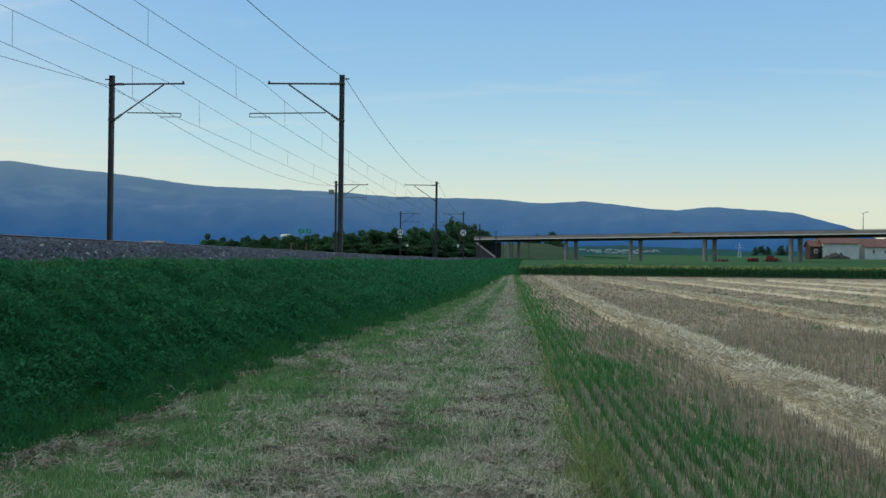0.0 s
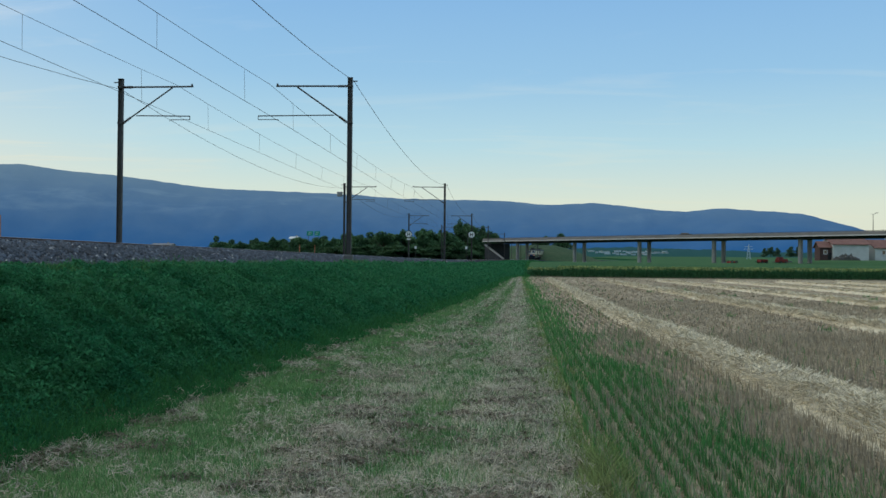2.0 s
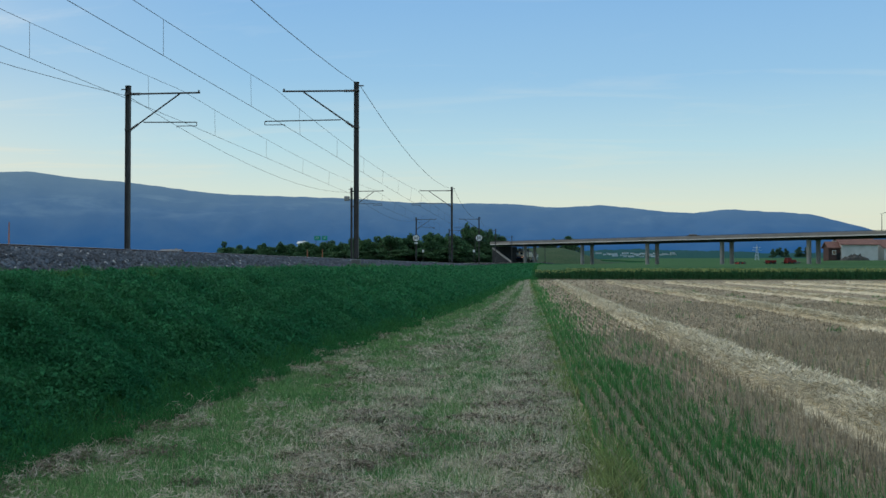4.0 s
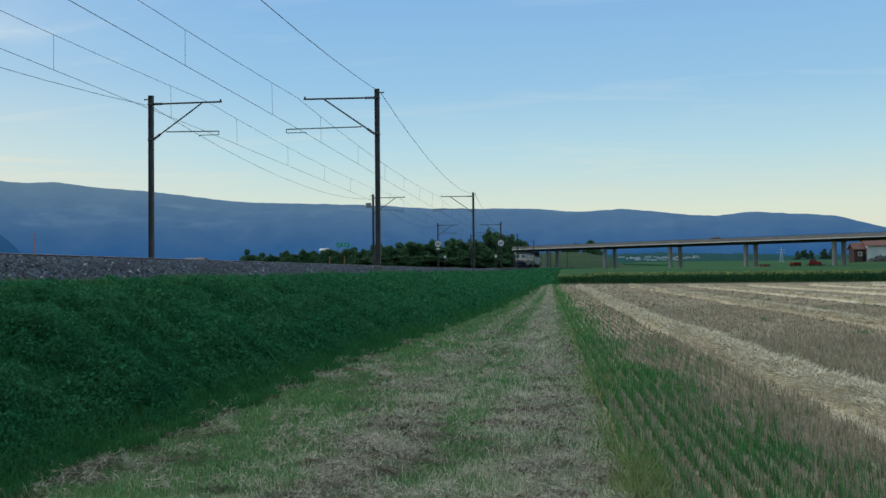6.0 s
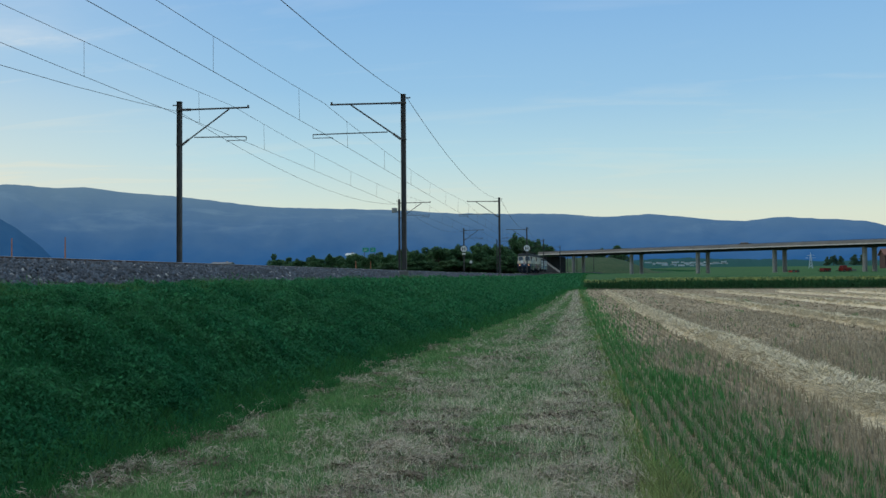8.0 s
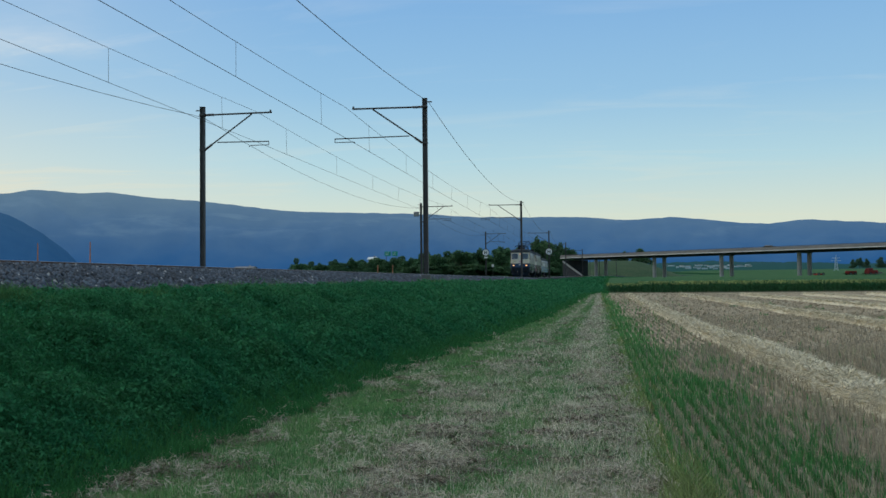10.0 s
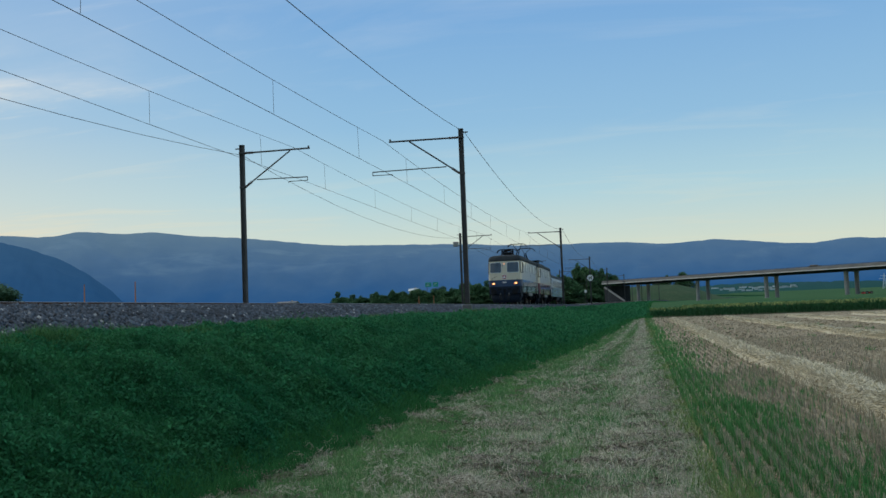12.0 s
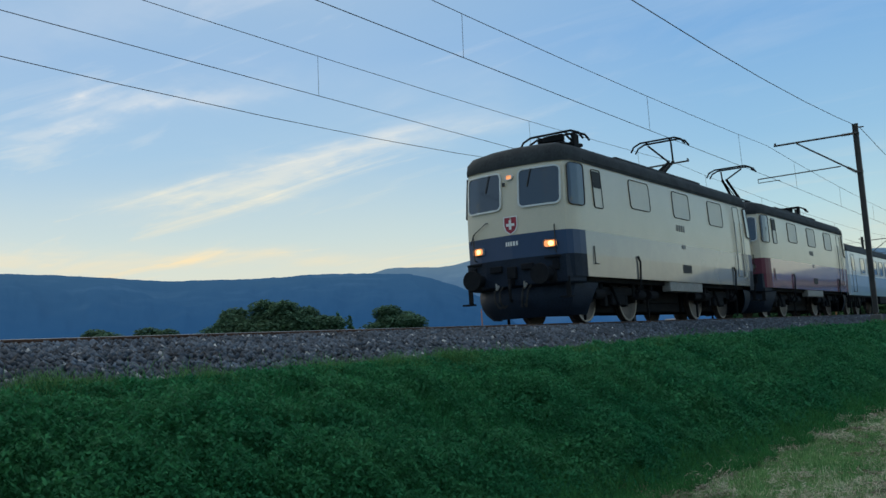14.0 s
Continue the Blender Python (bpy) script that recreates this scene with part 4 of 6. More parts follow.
def cab_end(ob, length, mapper, lit):
    """Windows, lamps, buffers and plough of one end. mapper turns the front's places into this end's."""
    f, c = mapper(front_map), mapper(corner_map)
    for u, w in ((-0.79, 1.02), (0.79, 1.02)):
        window(ob, f, u, 3.43, w, 0.92, 0.11, M_GLASS, M_ALU, 0.045, "windscreen", "dark windscreen in a pale frame", 0.035)
    for mirror in (1, -1):
        cc = c if mirror > 0 else (lambda u, v, off: (lambda p: Vector((-p.x, p.y, p.z)))(c(u, v, off)))
        window(ob, cc, 0.46, 3.44, 0.68, 1.06, 0.10, M_GLASS, M_SEAL, 0.02, "corner_window", "dark wrap-round corner window", 0.03)
    for u in (-1.03, 1.03):
        bm = bmesh.new()
        pts = rounded(0.34, 0.2, 0.06)
        ringa = [bm.verts.new(f(u + a, 1.96 + b, 0.0)) for a, b in pts]
        ringb = [bm.verts.new(f(u + a, 1.96 + b, 0.07)) for a, b in pts]
        for i in range(len(pts)):
            j = (i + 1) % len(pts)
            bm.faces.new((ringa[i], ringa[j], ringb[j], ringb[i]))
        lamp = part("headlight", bm, M_ALU, ob, "glowing amber headlight in a bright bezel" if lit else "headlight, unlit")
        bm = bmesh.new()
        part("lens", pane(bm, f, u, 1.96, 0.30, 0.16, 0.05, 0.05), M_LAMP if lit else M_GREYBOX, lamp)
        if lit:
            bm = bmesh.new()
            part("bulb", pane(bm, f, u + 0.02, 1.96, 0.13, 0.12, 0.055, 0.062), M_LAMPC, lamp)
    bm = bmesh.new()
    part("top_lamp", surround(bm, f, 0.0, 3.76, 0.16, 0.10, 0.04, 0.03, 0.05), M_ALU, ob, "small amber lamp between the windscreens")
    bm = bmesh.new()
    part("top_lens", pane(bm, f, 0.0, 3.76, 0.16, 0.10, 0.04, 0.03), M_LAMP if lit else M_GREYBOX, ob)
    # shield with a white cross
    bm = bmesh.new()
    sh = [(-0.17, 0.20), (0.17, 0.20), (0.175, 0.0), (0.13, -0.13), (0.0, -0.22), (-0.13, -0.13), (-0.175, 0.0)]
    vs = [bm.verts.new(f(a, 2.53 + b, 0.016)) for a, b in sh]
    bm.faces.new(vs)
    shield = part("shield", bm, M_SHIELD, ob, "red enamel shield with a white cross")
    bm = bmesh.new()
    n = len(sh)
    ins = [bm.verts.new(f(a, 2.53 + b, 0.02)) for a, b in sh]
    ous = [bm.verts.new(f(a * 1.16, 2.53 + b * 1.13, 0.02)) for a, b in sh]
    for i in range(n):
        bm.faces.new((ins[i], ins[(i + 1) % n], ous[(i + 1) % n], ous[i]))
    part("shield_rim", bm, M_WHITE, shield)
    bm = bmesh.new()
    for hw, hh in ((0.035, 0.12), (0.12, 0.035)):
        bm.faces.new([bm.verts.new(f(a, 2.54 + b, 0.024 + (hw > 0.1) * 0.002)) for a, b in ((-hw, -hh), (hw, -hh), (hw, hh), (-hw, hh))])
    part("white_cross", bm, M_WHITE, shield)
    for k, (u, w) in enumerate(((-0.15, 0.05), (-0.08, 0.05), (-0.01, 0.06), (0.07, 0.06), (0.15, 0.05))):
        bm = bmesh.new()
        bm.faces.new([bm.verts.new(f(u + a * w / 2, 2.06 + b * 0.055, 0.014)) for a, b in ((-1, -1), (1, -1), (1, 1), (-1, 1))])
        part("number_bar", bm, M_WHITE, ob, "pale bar of a fleet number")
    # buffer beam, buffers, hook, hoses
    def at(x, y, z):
        return mapper(lambda u, v, off: Vector((x, y - (0.10 if y < -0.25 else 0.0), z)))(0, 0, 0)
    bm = bmesh.new()
    vs = []
    for z, w, y0 in ((1.66, 1.53, -0.94), (1.0, 1.53, -0.94), (0.95, 1.48, -0.86)):
        vs.append([bm.verts.new(at(x, y, z)) for x, y in ((-w, -0.05), (-w * 0.93, y0 + 0.16), (-w * 0.5, y0), (w * 0.5, y0), (w * 0.93, y0 + 0.16), (w, -0.05))])
    for a, b in zip(vs, vs[1:]):
        for i in range(5):
            bm.faces.new((a[i], a[i + 1], b[i + 1], b[i]))
    bm.faces.new([bm.verts.new(at(x, y, 1.66)) for x, y in ((-1.50, 0.0), (-1.39, -0.78), (-0.75, -0.94), (0.75, -0.94), (1.39, -0.78), (1.50, 0.0))])
    part("buffer_beam", bm, M_PLOUGH, ob, "grey-blue buffer beam")
    for u, z, wd, hh in ((-0.45, 1.44, 0.34, 0.16), (0.45, 1.44, 0.34, 0.16), (0.0, 1.32, 0.26, 0.30), (-1.18, 1.42, 0.16, 0.24), (1.18, 1.42, 0.16, 0.24)):
        bm = bmesh.new()
        box(bm, *at(u, -0.98 + 0.12 * (abs(u) > 1), z), wd, 0.10, hh, 0.02)
        part("jumper_socket", bm, M_FRAME, ob)
    for u in (-0.97, 0.97):
        bm = bmesh.new()
        box(bm, *at(u, -0.86, 1.20), 0.42, 0.06, 0.42, 0.02)
        tube(bm, at(u, -0.84, 1.20), at(u, -1.18, 1.20), 0.16, 0.13, 16)
        tube(bm, at(u, -1.14, 1.20), at(u, -1.34, 1.20), 0.10, None, 12)
        b = part("buffer", bm, M_FRAME, ob, "round black buffer", smooth=True)
        bm = bmesh.new()
        tube(bm, at(u, -1.33, 1.20), at(u, -1.37, 1.20), 0.26, 0.25, 24)
        part("buffer_plate", bm, M_FRAME, b, smooth=True)
    bm = bmesh.new()
    box(bm, *at(0, -1.0, 1.08), 0.08, 0.34, 0.16, 0.02)
    poly_tube(bm, [at(0, -1.12, 1.08), at(0.02, -1.2, 0.9), at(0.0, -1.14, 0.66), at(-0.02, -1.06, 0.6)], 0.04)
    part("coupling_hook", bm, M_FRAME, ob)
    for u in (-0.48, -0.33, 0.33, 0.48):
        bm = bmesh.new()
        poly_tube(bm, [at(u, -0.92, 0.98), at(u, -1.10, 0.86), at(u * 0.95, -1.14, 0.62), at(u * 0.8, -1.06, 0.45), at(u * 0.62, -0.98, 0.52)], 0.028)
        part("brake_hose", bm, M_TYRE, ob)
    # snow plough: a curved blade, lower in the middle
    bm = bmesh.new()
    rows = []
    for k in range(6):
        q = k / 5
        z, push = 0.98 - 0.80 * q, 0.16 * math.sin(q * 2.4)
        rows.append([bm.verts.new(at(x * (1 - 0.16 * q * q), y - push + 0.22 * q * q, z)) for x, y in ((-1.48, 0.75 - 0.45 * q), (-1.38, -0.30), (-1.0, -0.62), (-0.5, -0.78), (0.0, -0.82), (0.5, -0.78), (1.0, -0.62), (1.38, -0.30), (1.48, 0.75 - 0.45 * q))])
    for a, b in zip(rows, rows[1:]):
        for i in range(8):
            bm.faces.new((a[i], a[i + 1], b[i + 1], b[i]))
    part("snow_plough", bm, M_PLOUGH, ob, "curved grey-blue snow plough", smooth=True)
    for u in (-1.25, 1.25):
        bm = bmesh.new()
        v = math.copysign(0.16, u)
        box(bm, *at(u + v, -0.84, 0.62), 0.26, 0.26, 0.04)
        box(bm, *at(u + v, -0.74, 0.86), 0.12, 0.04, 0.50)
        part("step", bm, M_FRAME, ob)
    for u in (-1.18, 1.18):
        bm = bmesh.new()
        poly_tube(bm, [f(u * 0.98, 2.42, 0.02), f(u * 0.98, 2.40, 0.07), f(u * 0.98, 1.75, 0.07), f(u * 0.98, 1.73, 0.0)], 0.014)
        part("handrail", bm, M_SEAL, ob)
    bm = bmesh.new()
    poly_tube(bm, [f(-1.30, 2.18, 0.03), f(-1.15, 2.42, 0.07), f(-0.72, 2.66, 0.07), f(-0.68, 2.66, 0.02)], 0.013)
    part("cab_handrail", bm, M_SEAL, ob)
    for u in (-1.0, 1.0):
        bm = bmesh.new()
        tube(bm, at(u * 0.40, -1.02, 1.02), at(u * 0.40, -1.12, 0.92), 0.035, None, 8)
        box(bm, *at(u * 0.40, -1.12, 1.0), 0.03, 0.03, 0.16)
        part("air_cock", bm, M_GREYBOX, ob, "pale grey air cock")
        bm = bmesh.new()
        box(bm, *at(u * 1.12, -0.90, 1.62), 0.42, 0.10, 0.05, 0.01)
        part("foot_plate", bm, M_FRAME, ob)
    bm = bmesh.new()
    box(bm, *f(-0.14, 3.58, 0.07), 0.06, 0.05, 0.10, 0.01)
    part("mirror", bm, M_SEAL, ob)
    bm = bmesh.new()
    part("wiper", poly_tube(bm, [f(-0.6, 3.9, 0.06), f(-0.72, 3.45, 0.06)], 0.012), M_SEAL, ob)
    bm = bmesh.new()
    part("wiper", poly_tube(bm, [f(0.6, 3.9, 0.06), f(0.5, 3.45, 0.06)], 0.012), M_SEAL, ob)


def locomotive(label, front_low, band, lit, raised_front, raised_rear):
    ob = thing("electric_locomotive", label, "locomotive", "carriages of the passing train")
    bm = bmesh.new()
    # side faces take the band paint, which has the reflection in its colour
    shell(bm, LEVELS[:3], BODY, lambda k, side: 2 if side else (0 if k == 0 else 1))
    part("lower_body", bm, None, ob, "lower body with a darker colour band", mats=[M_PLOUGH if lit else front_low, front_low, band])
    bm = bmesh.new()
    part("upper_body", shell(bm, LEVELS[2:], BODY), M_CREAM, ob, "cream upper body", smooth=True)
    bm = bmesh.new()
    part("roof", shell(bm, ROOF, BODY, None, True), M_ROOF, ob, "sooty grey rounded roof", smooth=True)
    bm = bmesh.new()
    box(bm, 0, BODY / 2, 1.08, 2.7, BODY - 0.6, 0.14)
    box(bm, 0, BODY / 2, 0.80, 1.5, 3.0, 0.55, 0.03)
    part("underframe", bm, M_FRAME, ob)
    for y, ln in ((2.65, 4.4), (BODY - 2.65, 4.4), (BODY / 2, 3.6)):
        bm = bmesh.new()
        box(bm, 0, y, 0.62, 1.30, ln, 0.74, 0.05)
        part("traction_gear" if ln > 4 else "transformer", bm, M_FRAME, ob)
    for y in (1.25, 4.05, 5.0, BODY - 5.0, BODY - 4.05, BODY - 1.25):
        for s in (-1, 1):
            bm = bmesh.new()
            tube(bm, (s * 1.16, y - 0.28, 0.72), (s * 1.16, y + 0.28, 0.72), 0.14, None, 12)
            box(bm, s * 1.16, y, 0.95, 0.1, 0.12, 0.3)
            part("air_reservoir", bm, M_FRAME, ob)
    for s in (-1, 1):
        bm = bmesh.new()
        box(bm, s * 1.39, BODY / 2 + 0.25, 0.97, 0.28, 2.85, 0.30, 0.03)
        part("battery_box", bm, M_GREYBOX, ob, "grey equipment box under the body")
        bm = bmesh.new()
        box(bm, s * 1.55, BODY / 2, 4.12, 0.05, BODY - 0.4, 0.05, 0.01)
        part("gutter", bm, M_ROOF, ob)
    for mapper in (lambda fn: fn, lambda fn: flip(fn, BODY)):
        cab_end(ob, BODY, mapper, lit and mapper(front_map)(0, 2, 0).y < 1)
        sm = mapper(side_map)
        near_front = mapper(front_map)(0, 2, 0).y < 1
        # facing +x: cab light, three large panes, a door at the rear
        lights = (3.06, 6.38, 9.66) if near_front else tuple(BODY - q - 1.4 for q in (3.06, 6.38, 9.66))
        face = sm
        for u in lights:
            window(ob, face, u + 0.72, 3.51, 1.42, 0.80, 0.12, M_PALEPANE, M_SEAL, 0.020, "side_window", "pale side window in a black rubber seal", 0.008)
        for m2 in (sm,):
            w = window(ob, m2, 0.92, 3.42, 0.50, 0.98, 0.05, M_PALEPANE, M_SEAL, 0.018, "cab_side_window", "cab side window, its upper half open")
            bm = bmesh.new()
            part("open_half", pane(bm, m2, 0.92, 3.66, 0.46, 0.44, 0.04, 0.022), M_BLACK, w)
            bm = bmesh.new()
            poly_tube(bm, [m2(0.42, 1.9, 0.02), m2(0.42, 1.45, 0.03), m2(0.62, 1.45, 0.03)], 0.016)
            part("grab_rail", bm, M_SEAL, ob)
    # doors behind the cab at the rear, facing the field
    for s in (-1, 1):
        fn = side_map if s > 0 else (lambda u, v, off: (lambda p: Vector((-p.x, p.y, p.z)))(side_map(u, v, off)))
        bm = bmesh.new()
        door = part("side_door", surround(bm, fn, 12.75, 2.7, 0.66, 2.5, 0.06, 0.014, 0.012), M_SEAL, ob, "narrow flush cab door")
        for u in (12.32, 13.18):
            bm = bmesh.new()
            poly_tube(bm, [fn(u, 3.4, 0.0), fn(u, 3.38, 0.06), fn(u, 1.45, 0.06), fn(u, 1.43, 0.0)], 0.016)
            part("door_handrail", bm, M_ALU, door)
        for u in (3.3, 11.9):
            bm = bmesh.new()
            poly_tube(bm, [fn(u - 0.1, 1.75, 0.03), fn(u, 1.6, 0.05), fn(u, 0.9, 0.02), fn(u + 0.05, 0.6, -0.2)], 0.03)
            part("sand_pipe", bm, M_FRAME, ob)
        bm = bmesh.new()
        part("vent_plate", pane(bm, fn, 7.18, 1.52, 0.74, 0.26, 0.02, 0.01), M_SEAL, ob, "dark grey data plate")
        for k in range(4):
            bm = bmesh.new()
            part("number_bar", pane(bm, fn, 6.55 + 0.19 * k, 2.78, 0.13, 0.20, 0.02, 0.01), M_GREYBOX, ob, "pale bar of a fleet number")
        bm = bmesh.new()
        part("small_sign", pane(bm, fn, 7.0, 2.2, 0.3, 0.12, 0.02, 0.01), M_GREYBOX, ob)
    # roof equipment
    for y in (4.7, 7.1, 9.5):
        bm = bmesh.new()
        box(bm, 0, y, 4.62, 2.15, 2.3, 0.20, 0.06)
        part("roof_hood", bm, M_ROOF, ob)
    for y in (3.2, 5.6, 7.8, 10.0):
        bm = bmesh.new()
        for k in range(4):
            tube(bm, (0.3, y, 4.56 + 0.06 * k), (0.3, y, 4.60 + 0.06 * k), 0.08, 0.05, 8)
        part("roof_insulator", bm, M_INSUL, ob)
    bm = bmesh.new()
    poly_tube(bm, [(0.3, 3.2, 4.82), (0.3, 5.6, 4.82), (0.3, 7.8, 4.82), (0.3, 10.0, 4.82)], 0.02)
    part("bus_bar", bm, M_FRAME, ob)
    bm = bmesh.new()
    box(bm, -0.35, 4.9, 4.72, 0.5, 1.0, 0.34, 0.04)
    part("circuit_breaker", bm, M_FRAME, ob)
    bm = bmesh.new()
    tube(bm, (-1.0, 0.45, 4.25), (-1.0, 0.45, 4.62), 0.045)
    part("horn", bm, M_FRAME, ob)
    pantograph(ob, 1.05 if raised_front else 2.35, raised_front, -1 if raised_front else 1)
    pantograph(ob, BODY - 3.7, raised_rear, 1)
    bogie(ob, 2.65)
    bogie(ob, BODY - 2.65)
    return ob


COACH = 20.4


def coach():
    ob = thing("passenger_coach", "pale blue and white passenger coach with a grey roof", "coach", "carriages of the passing train")
    L = COACH
    def section(levels, mats=None, cap=False):
        bm = bmesh.new()
        rings = []
        for z, w in levels:
            r = 0.12
            rings.append([bm.verts.new((x, y, z)) for x, y in ((w, r), (w - r, 0), (-w + r, 0), (-w, r), (-w, L - r), (-w + r, L), (w - r, L), (w, L - r))])
        for a, b in zip(rings, rings[1:]):
            for i in range(8):
                bm.faces.new((a[i], b[i], b[(i + 1) % 8], a[(i + 1) % 8]))
        if cap:
            bm.faces.new(rings[-1])
        bmesh.ops.recalc_face_normals(bm, faces=bm.faces[:])
        return bm
    part("lower_body", section([(1.0, 1.42), (1.5, 1.44), (2.1, 1.44)]), M_COACHB, ob, "light blue lower body")
    part("upper_body", section([(2.1, 1.44), (2.95, 1.43), (3.35, 1.40)]), M_COACHW, ob, "white window band")
    part("roof", section([(3.35, 1.42), (3.55, 1.36), (3.8, 1.12), (3.98, 0.72), (4.04, 0.3)], cap=True), M_ROOF, ob, "grey rounded roof", smooth=True)
    for s in (-1, 1):
        fn = lambda u, v, off: Vector((s * (float(np.interp(v, (2.1, 2.95, 3.35), (1.44, 1.43, 1.40))) + off), u, v))
        for k in range(8):
            u = 3.7 + k * 1.86
            window(ob, fn, u, 2.66, 1.12, 0.84, 0.08, M_GLASS, M_ALU, 0.03, "side_window", "dark coach window in a thin frame")
        for u in (1.2, L - 1.2):
            bm = bmesh.new()
            d = part("coach_door", surround(bm, fn, u, 2.2, 0.84, 2.0, 0.08, 0.02, 0.014), M_SEAL, ob, "coach door with a small window")
            bm = bmesh.new()
            part("pane", pane(bm, fn, u, 2.7, 0.5, 0.8, 0.08, 0.012), M_GLASS, d)
        bm = bmesh.new()
        box(bm, s * 1.2, L / 2, 0.8, 0.4, 4.0, 0.45, 0.03)
        part("equipment_box", bm, M_FRAME, ob)
    for y in (-0.28, L + 0.28):
        bm = bmesh.new()
        box(bm, 0, y, 2.1, 1.1, 0.5, 2.1, 0.08)
        part("gangway", bm, M_TYRE, ob, "black rubber gangway")
        for u in (-0.88, 0.88):
            bm = bmesh.new()
            e = -1 if y < 0 else 1
            tube(bm, (u, y - e * 0.3, 1.05), (u, y + e * 0.16, 1.05), 0.10, None, 12)
            tube(bm, (u, y + e * 0.14, 1.05), (u, y + e * 0.18, 1.05), 0.24, None, 18)
            part("buffer", bm, M_FRAME, ob)
    bm = bmesh.new()
    box(bm, 0, L / 2, 0.98, 2.5, L - 0.4, 0.12)
    part("underframe", bm, M_FRAME, ob)
    bogie(ob, 3.0, 2.5, 0.5)
    bogie(ob, L - 3.0, 2.5, 0.5)
    return ob


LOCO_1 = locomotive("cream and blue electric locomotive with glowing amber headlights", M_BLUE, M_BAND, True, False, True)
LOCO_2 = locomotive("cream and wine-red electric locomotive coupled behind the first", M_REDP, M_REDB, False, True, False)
CAR = coach()


# ---- plants and straw, as loose strips ----
def vnoise(x, y, scale, seed):
    """Smooth value noise in 0..1 for arrays."""
    grid = np.random.default_rng(seed).random((128, 128))
    u, v = np.asarray(x) / scale + 500, np.asarray(y) / scale + 500
    i, j = np.floor(u).astype(int), np.floor(v).astype(int)
    fu, fv = u - i, v - j
    fu, fv = fu * fu * (3 - 2 * fu), fv * fv * (3 - 2 * fv)
    g = lambda a, b: grid[a % 128, b % 128]
    return (g(i, j) * (1 - fu) + g(i + 1, j) * fu) * (1 - fv) + (g(i, j + 1) * (1 - fu) + g(i + 1, j + 1) * fu) * fv


def land(x, y):
    """Height of ground, bank or bed at a place near the line."""
    x, y = np.asarray(x, float), np.asarray(y, float)
    xr = x - bend(y)
    bed = rail_z(y) + np.interp(xr, (-9.7, -8.6, -7.7, -7.2), (-0.16, -0.36, -0.62, -0.68))
    return np.where(xr < -7.2, bed, bank_z(x, y))


def strips(x, y, z, h, w, lean, pitch=None):
    """Upright tapered strips, bent over at the top: verts and quads."""
    n = len(x)
    a = RNG.uniform(0, 2 * np.pi, n)
    b = RNG.uniform(0, 2 * np.pi, n)
    dx, dy = np.cos(a) * w / 2, np.sin(a) * w / 2
    lx, ly = np.cos(b) * lean * h, np.sin(b) * lean * h
    rise = np.sqrt(np.maximum(0.05, 1 - np.minimum(lean, 0.95) ** 2)) * h
    v = np.empty((n, 6, 3))
    for k, (q, up, ww) in enumerate(((0, 0, 1), (0.35, 0.62, 0.85), (1, 1, 0.18))):
        for s, c in ((-1, 0), (1, 1)):
            v[:, 2 * k + c, 0] = x + lx * q + s * dx * ww
            v[:, 2 * k + c, 1] = y + ly * q + s * dy * ww
            v[:, 2 * k + c, 2] = z + rise * up
    f = np.array([(0, 1, 3, 2), (2, 3, 5, 4)])
    return v.reshape(-1, 3), (f[None] + 6 * np.arange(n)[:, None, None]).reshape(-1, 4)


def flakes(x, y, z, size, tilt=0.9, aspect=0.6):
    """Small leaf-shaped quads at any slant."""
    n = len(x)
    a = RNG.uniform(0, 2 * np.pi, n)
    t1, t2 = RNG.normal(0, tilt, n), RNG.normal(0, tilt, n)
    u = np.stack([np.cos(a), np.sin(a), np.sin(t1)], 1) * size[:, None]
    w = np.stack([-np.sin(a), np.cos(a), np.sin(t2)], 1) * (size * aspect)[:, None]
    c = np.stack([x, y, z], 1)
    v = np.stack([c - u * 0.5, c + w * 0.5, c + u * 0.5, c - w * 0.5], 1)
    return v.reshape(-1, 3), np.arange(4 * n).reshape(-1, 4)


def lying(x, y, z, length, w, tilt):
    """Straws lying about, thin quads."""
    n = len(x)
    a = RNG.uniform(0, 2 * np.pi, n)
    d = np.stack([np.cos(a), np.sin(a), np.sin(RNG.normal(0, tilt, n))], 1) * (length / 2)[:, None]
    s = np.stack([-np.sin(a), np.cos(a), RNG.uniform(-0.8, 0.8, n)], 1) * (w / 2)[:, None]
    c = np.stack([x, y, z + np.abs(d[:, 2]) * 0.8], 1)
    v = np.stack([c - d - s, c - d + s, c + d + s, c + d - s], 1)
    return v.reshape(-1, 3), np.arange(4 * n).reshape(-1, 4)


def joined(pieces):
    vs, fs, k = [], [], 0
    for v, f in pieces:
        vs.append(v)
        fs.append(f + k)
        k += len(v)
    return np.concatenate(vs), np.concatenate(fs)


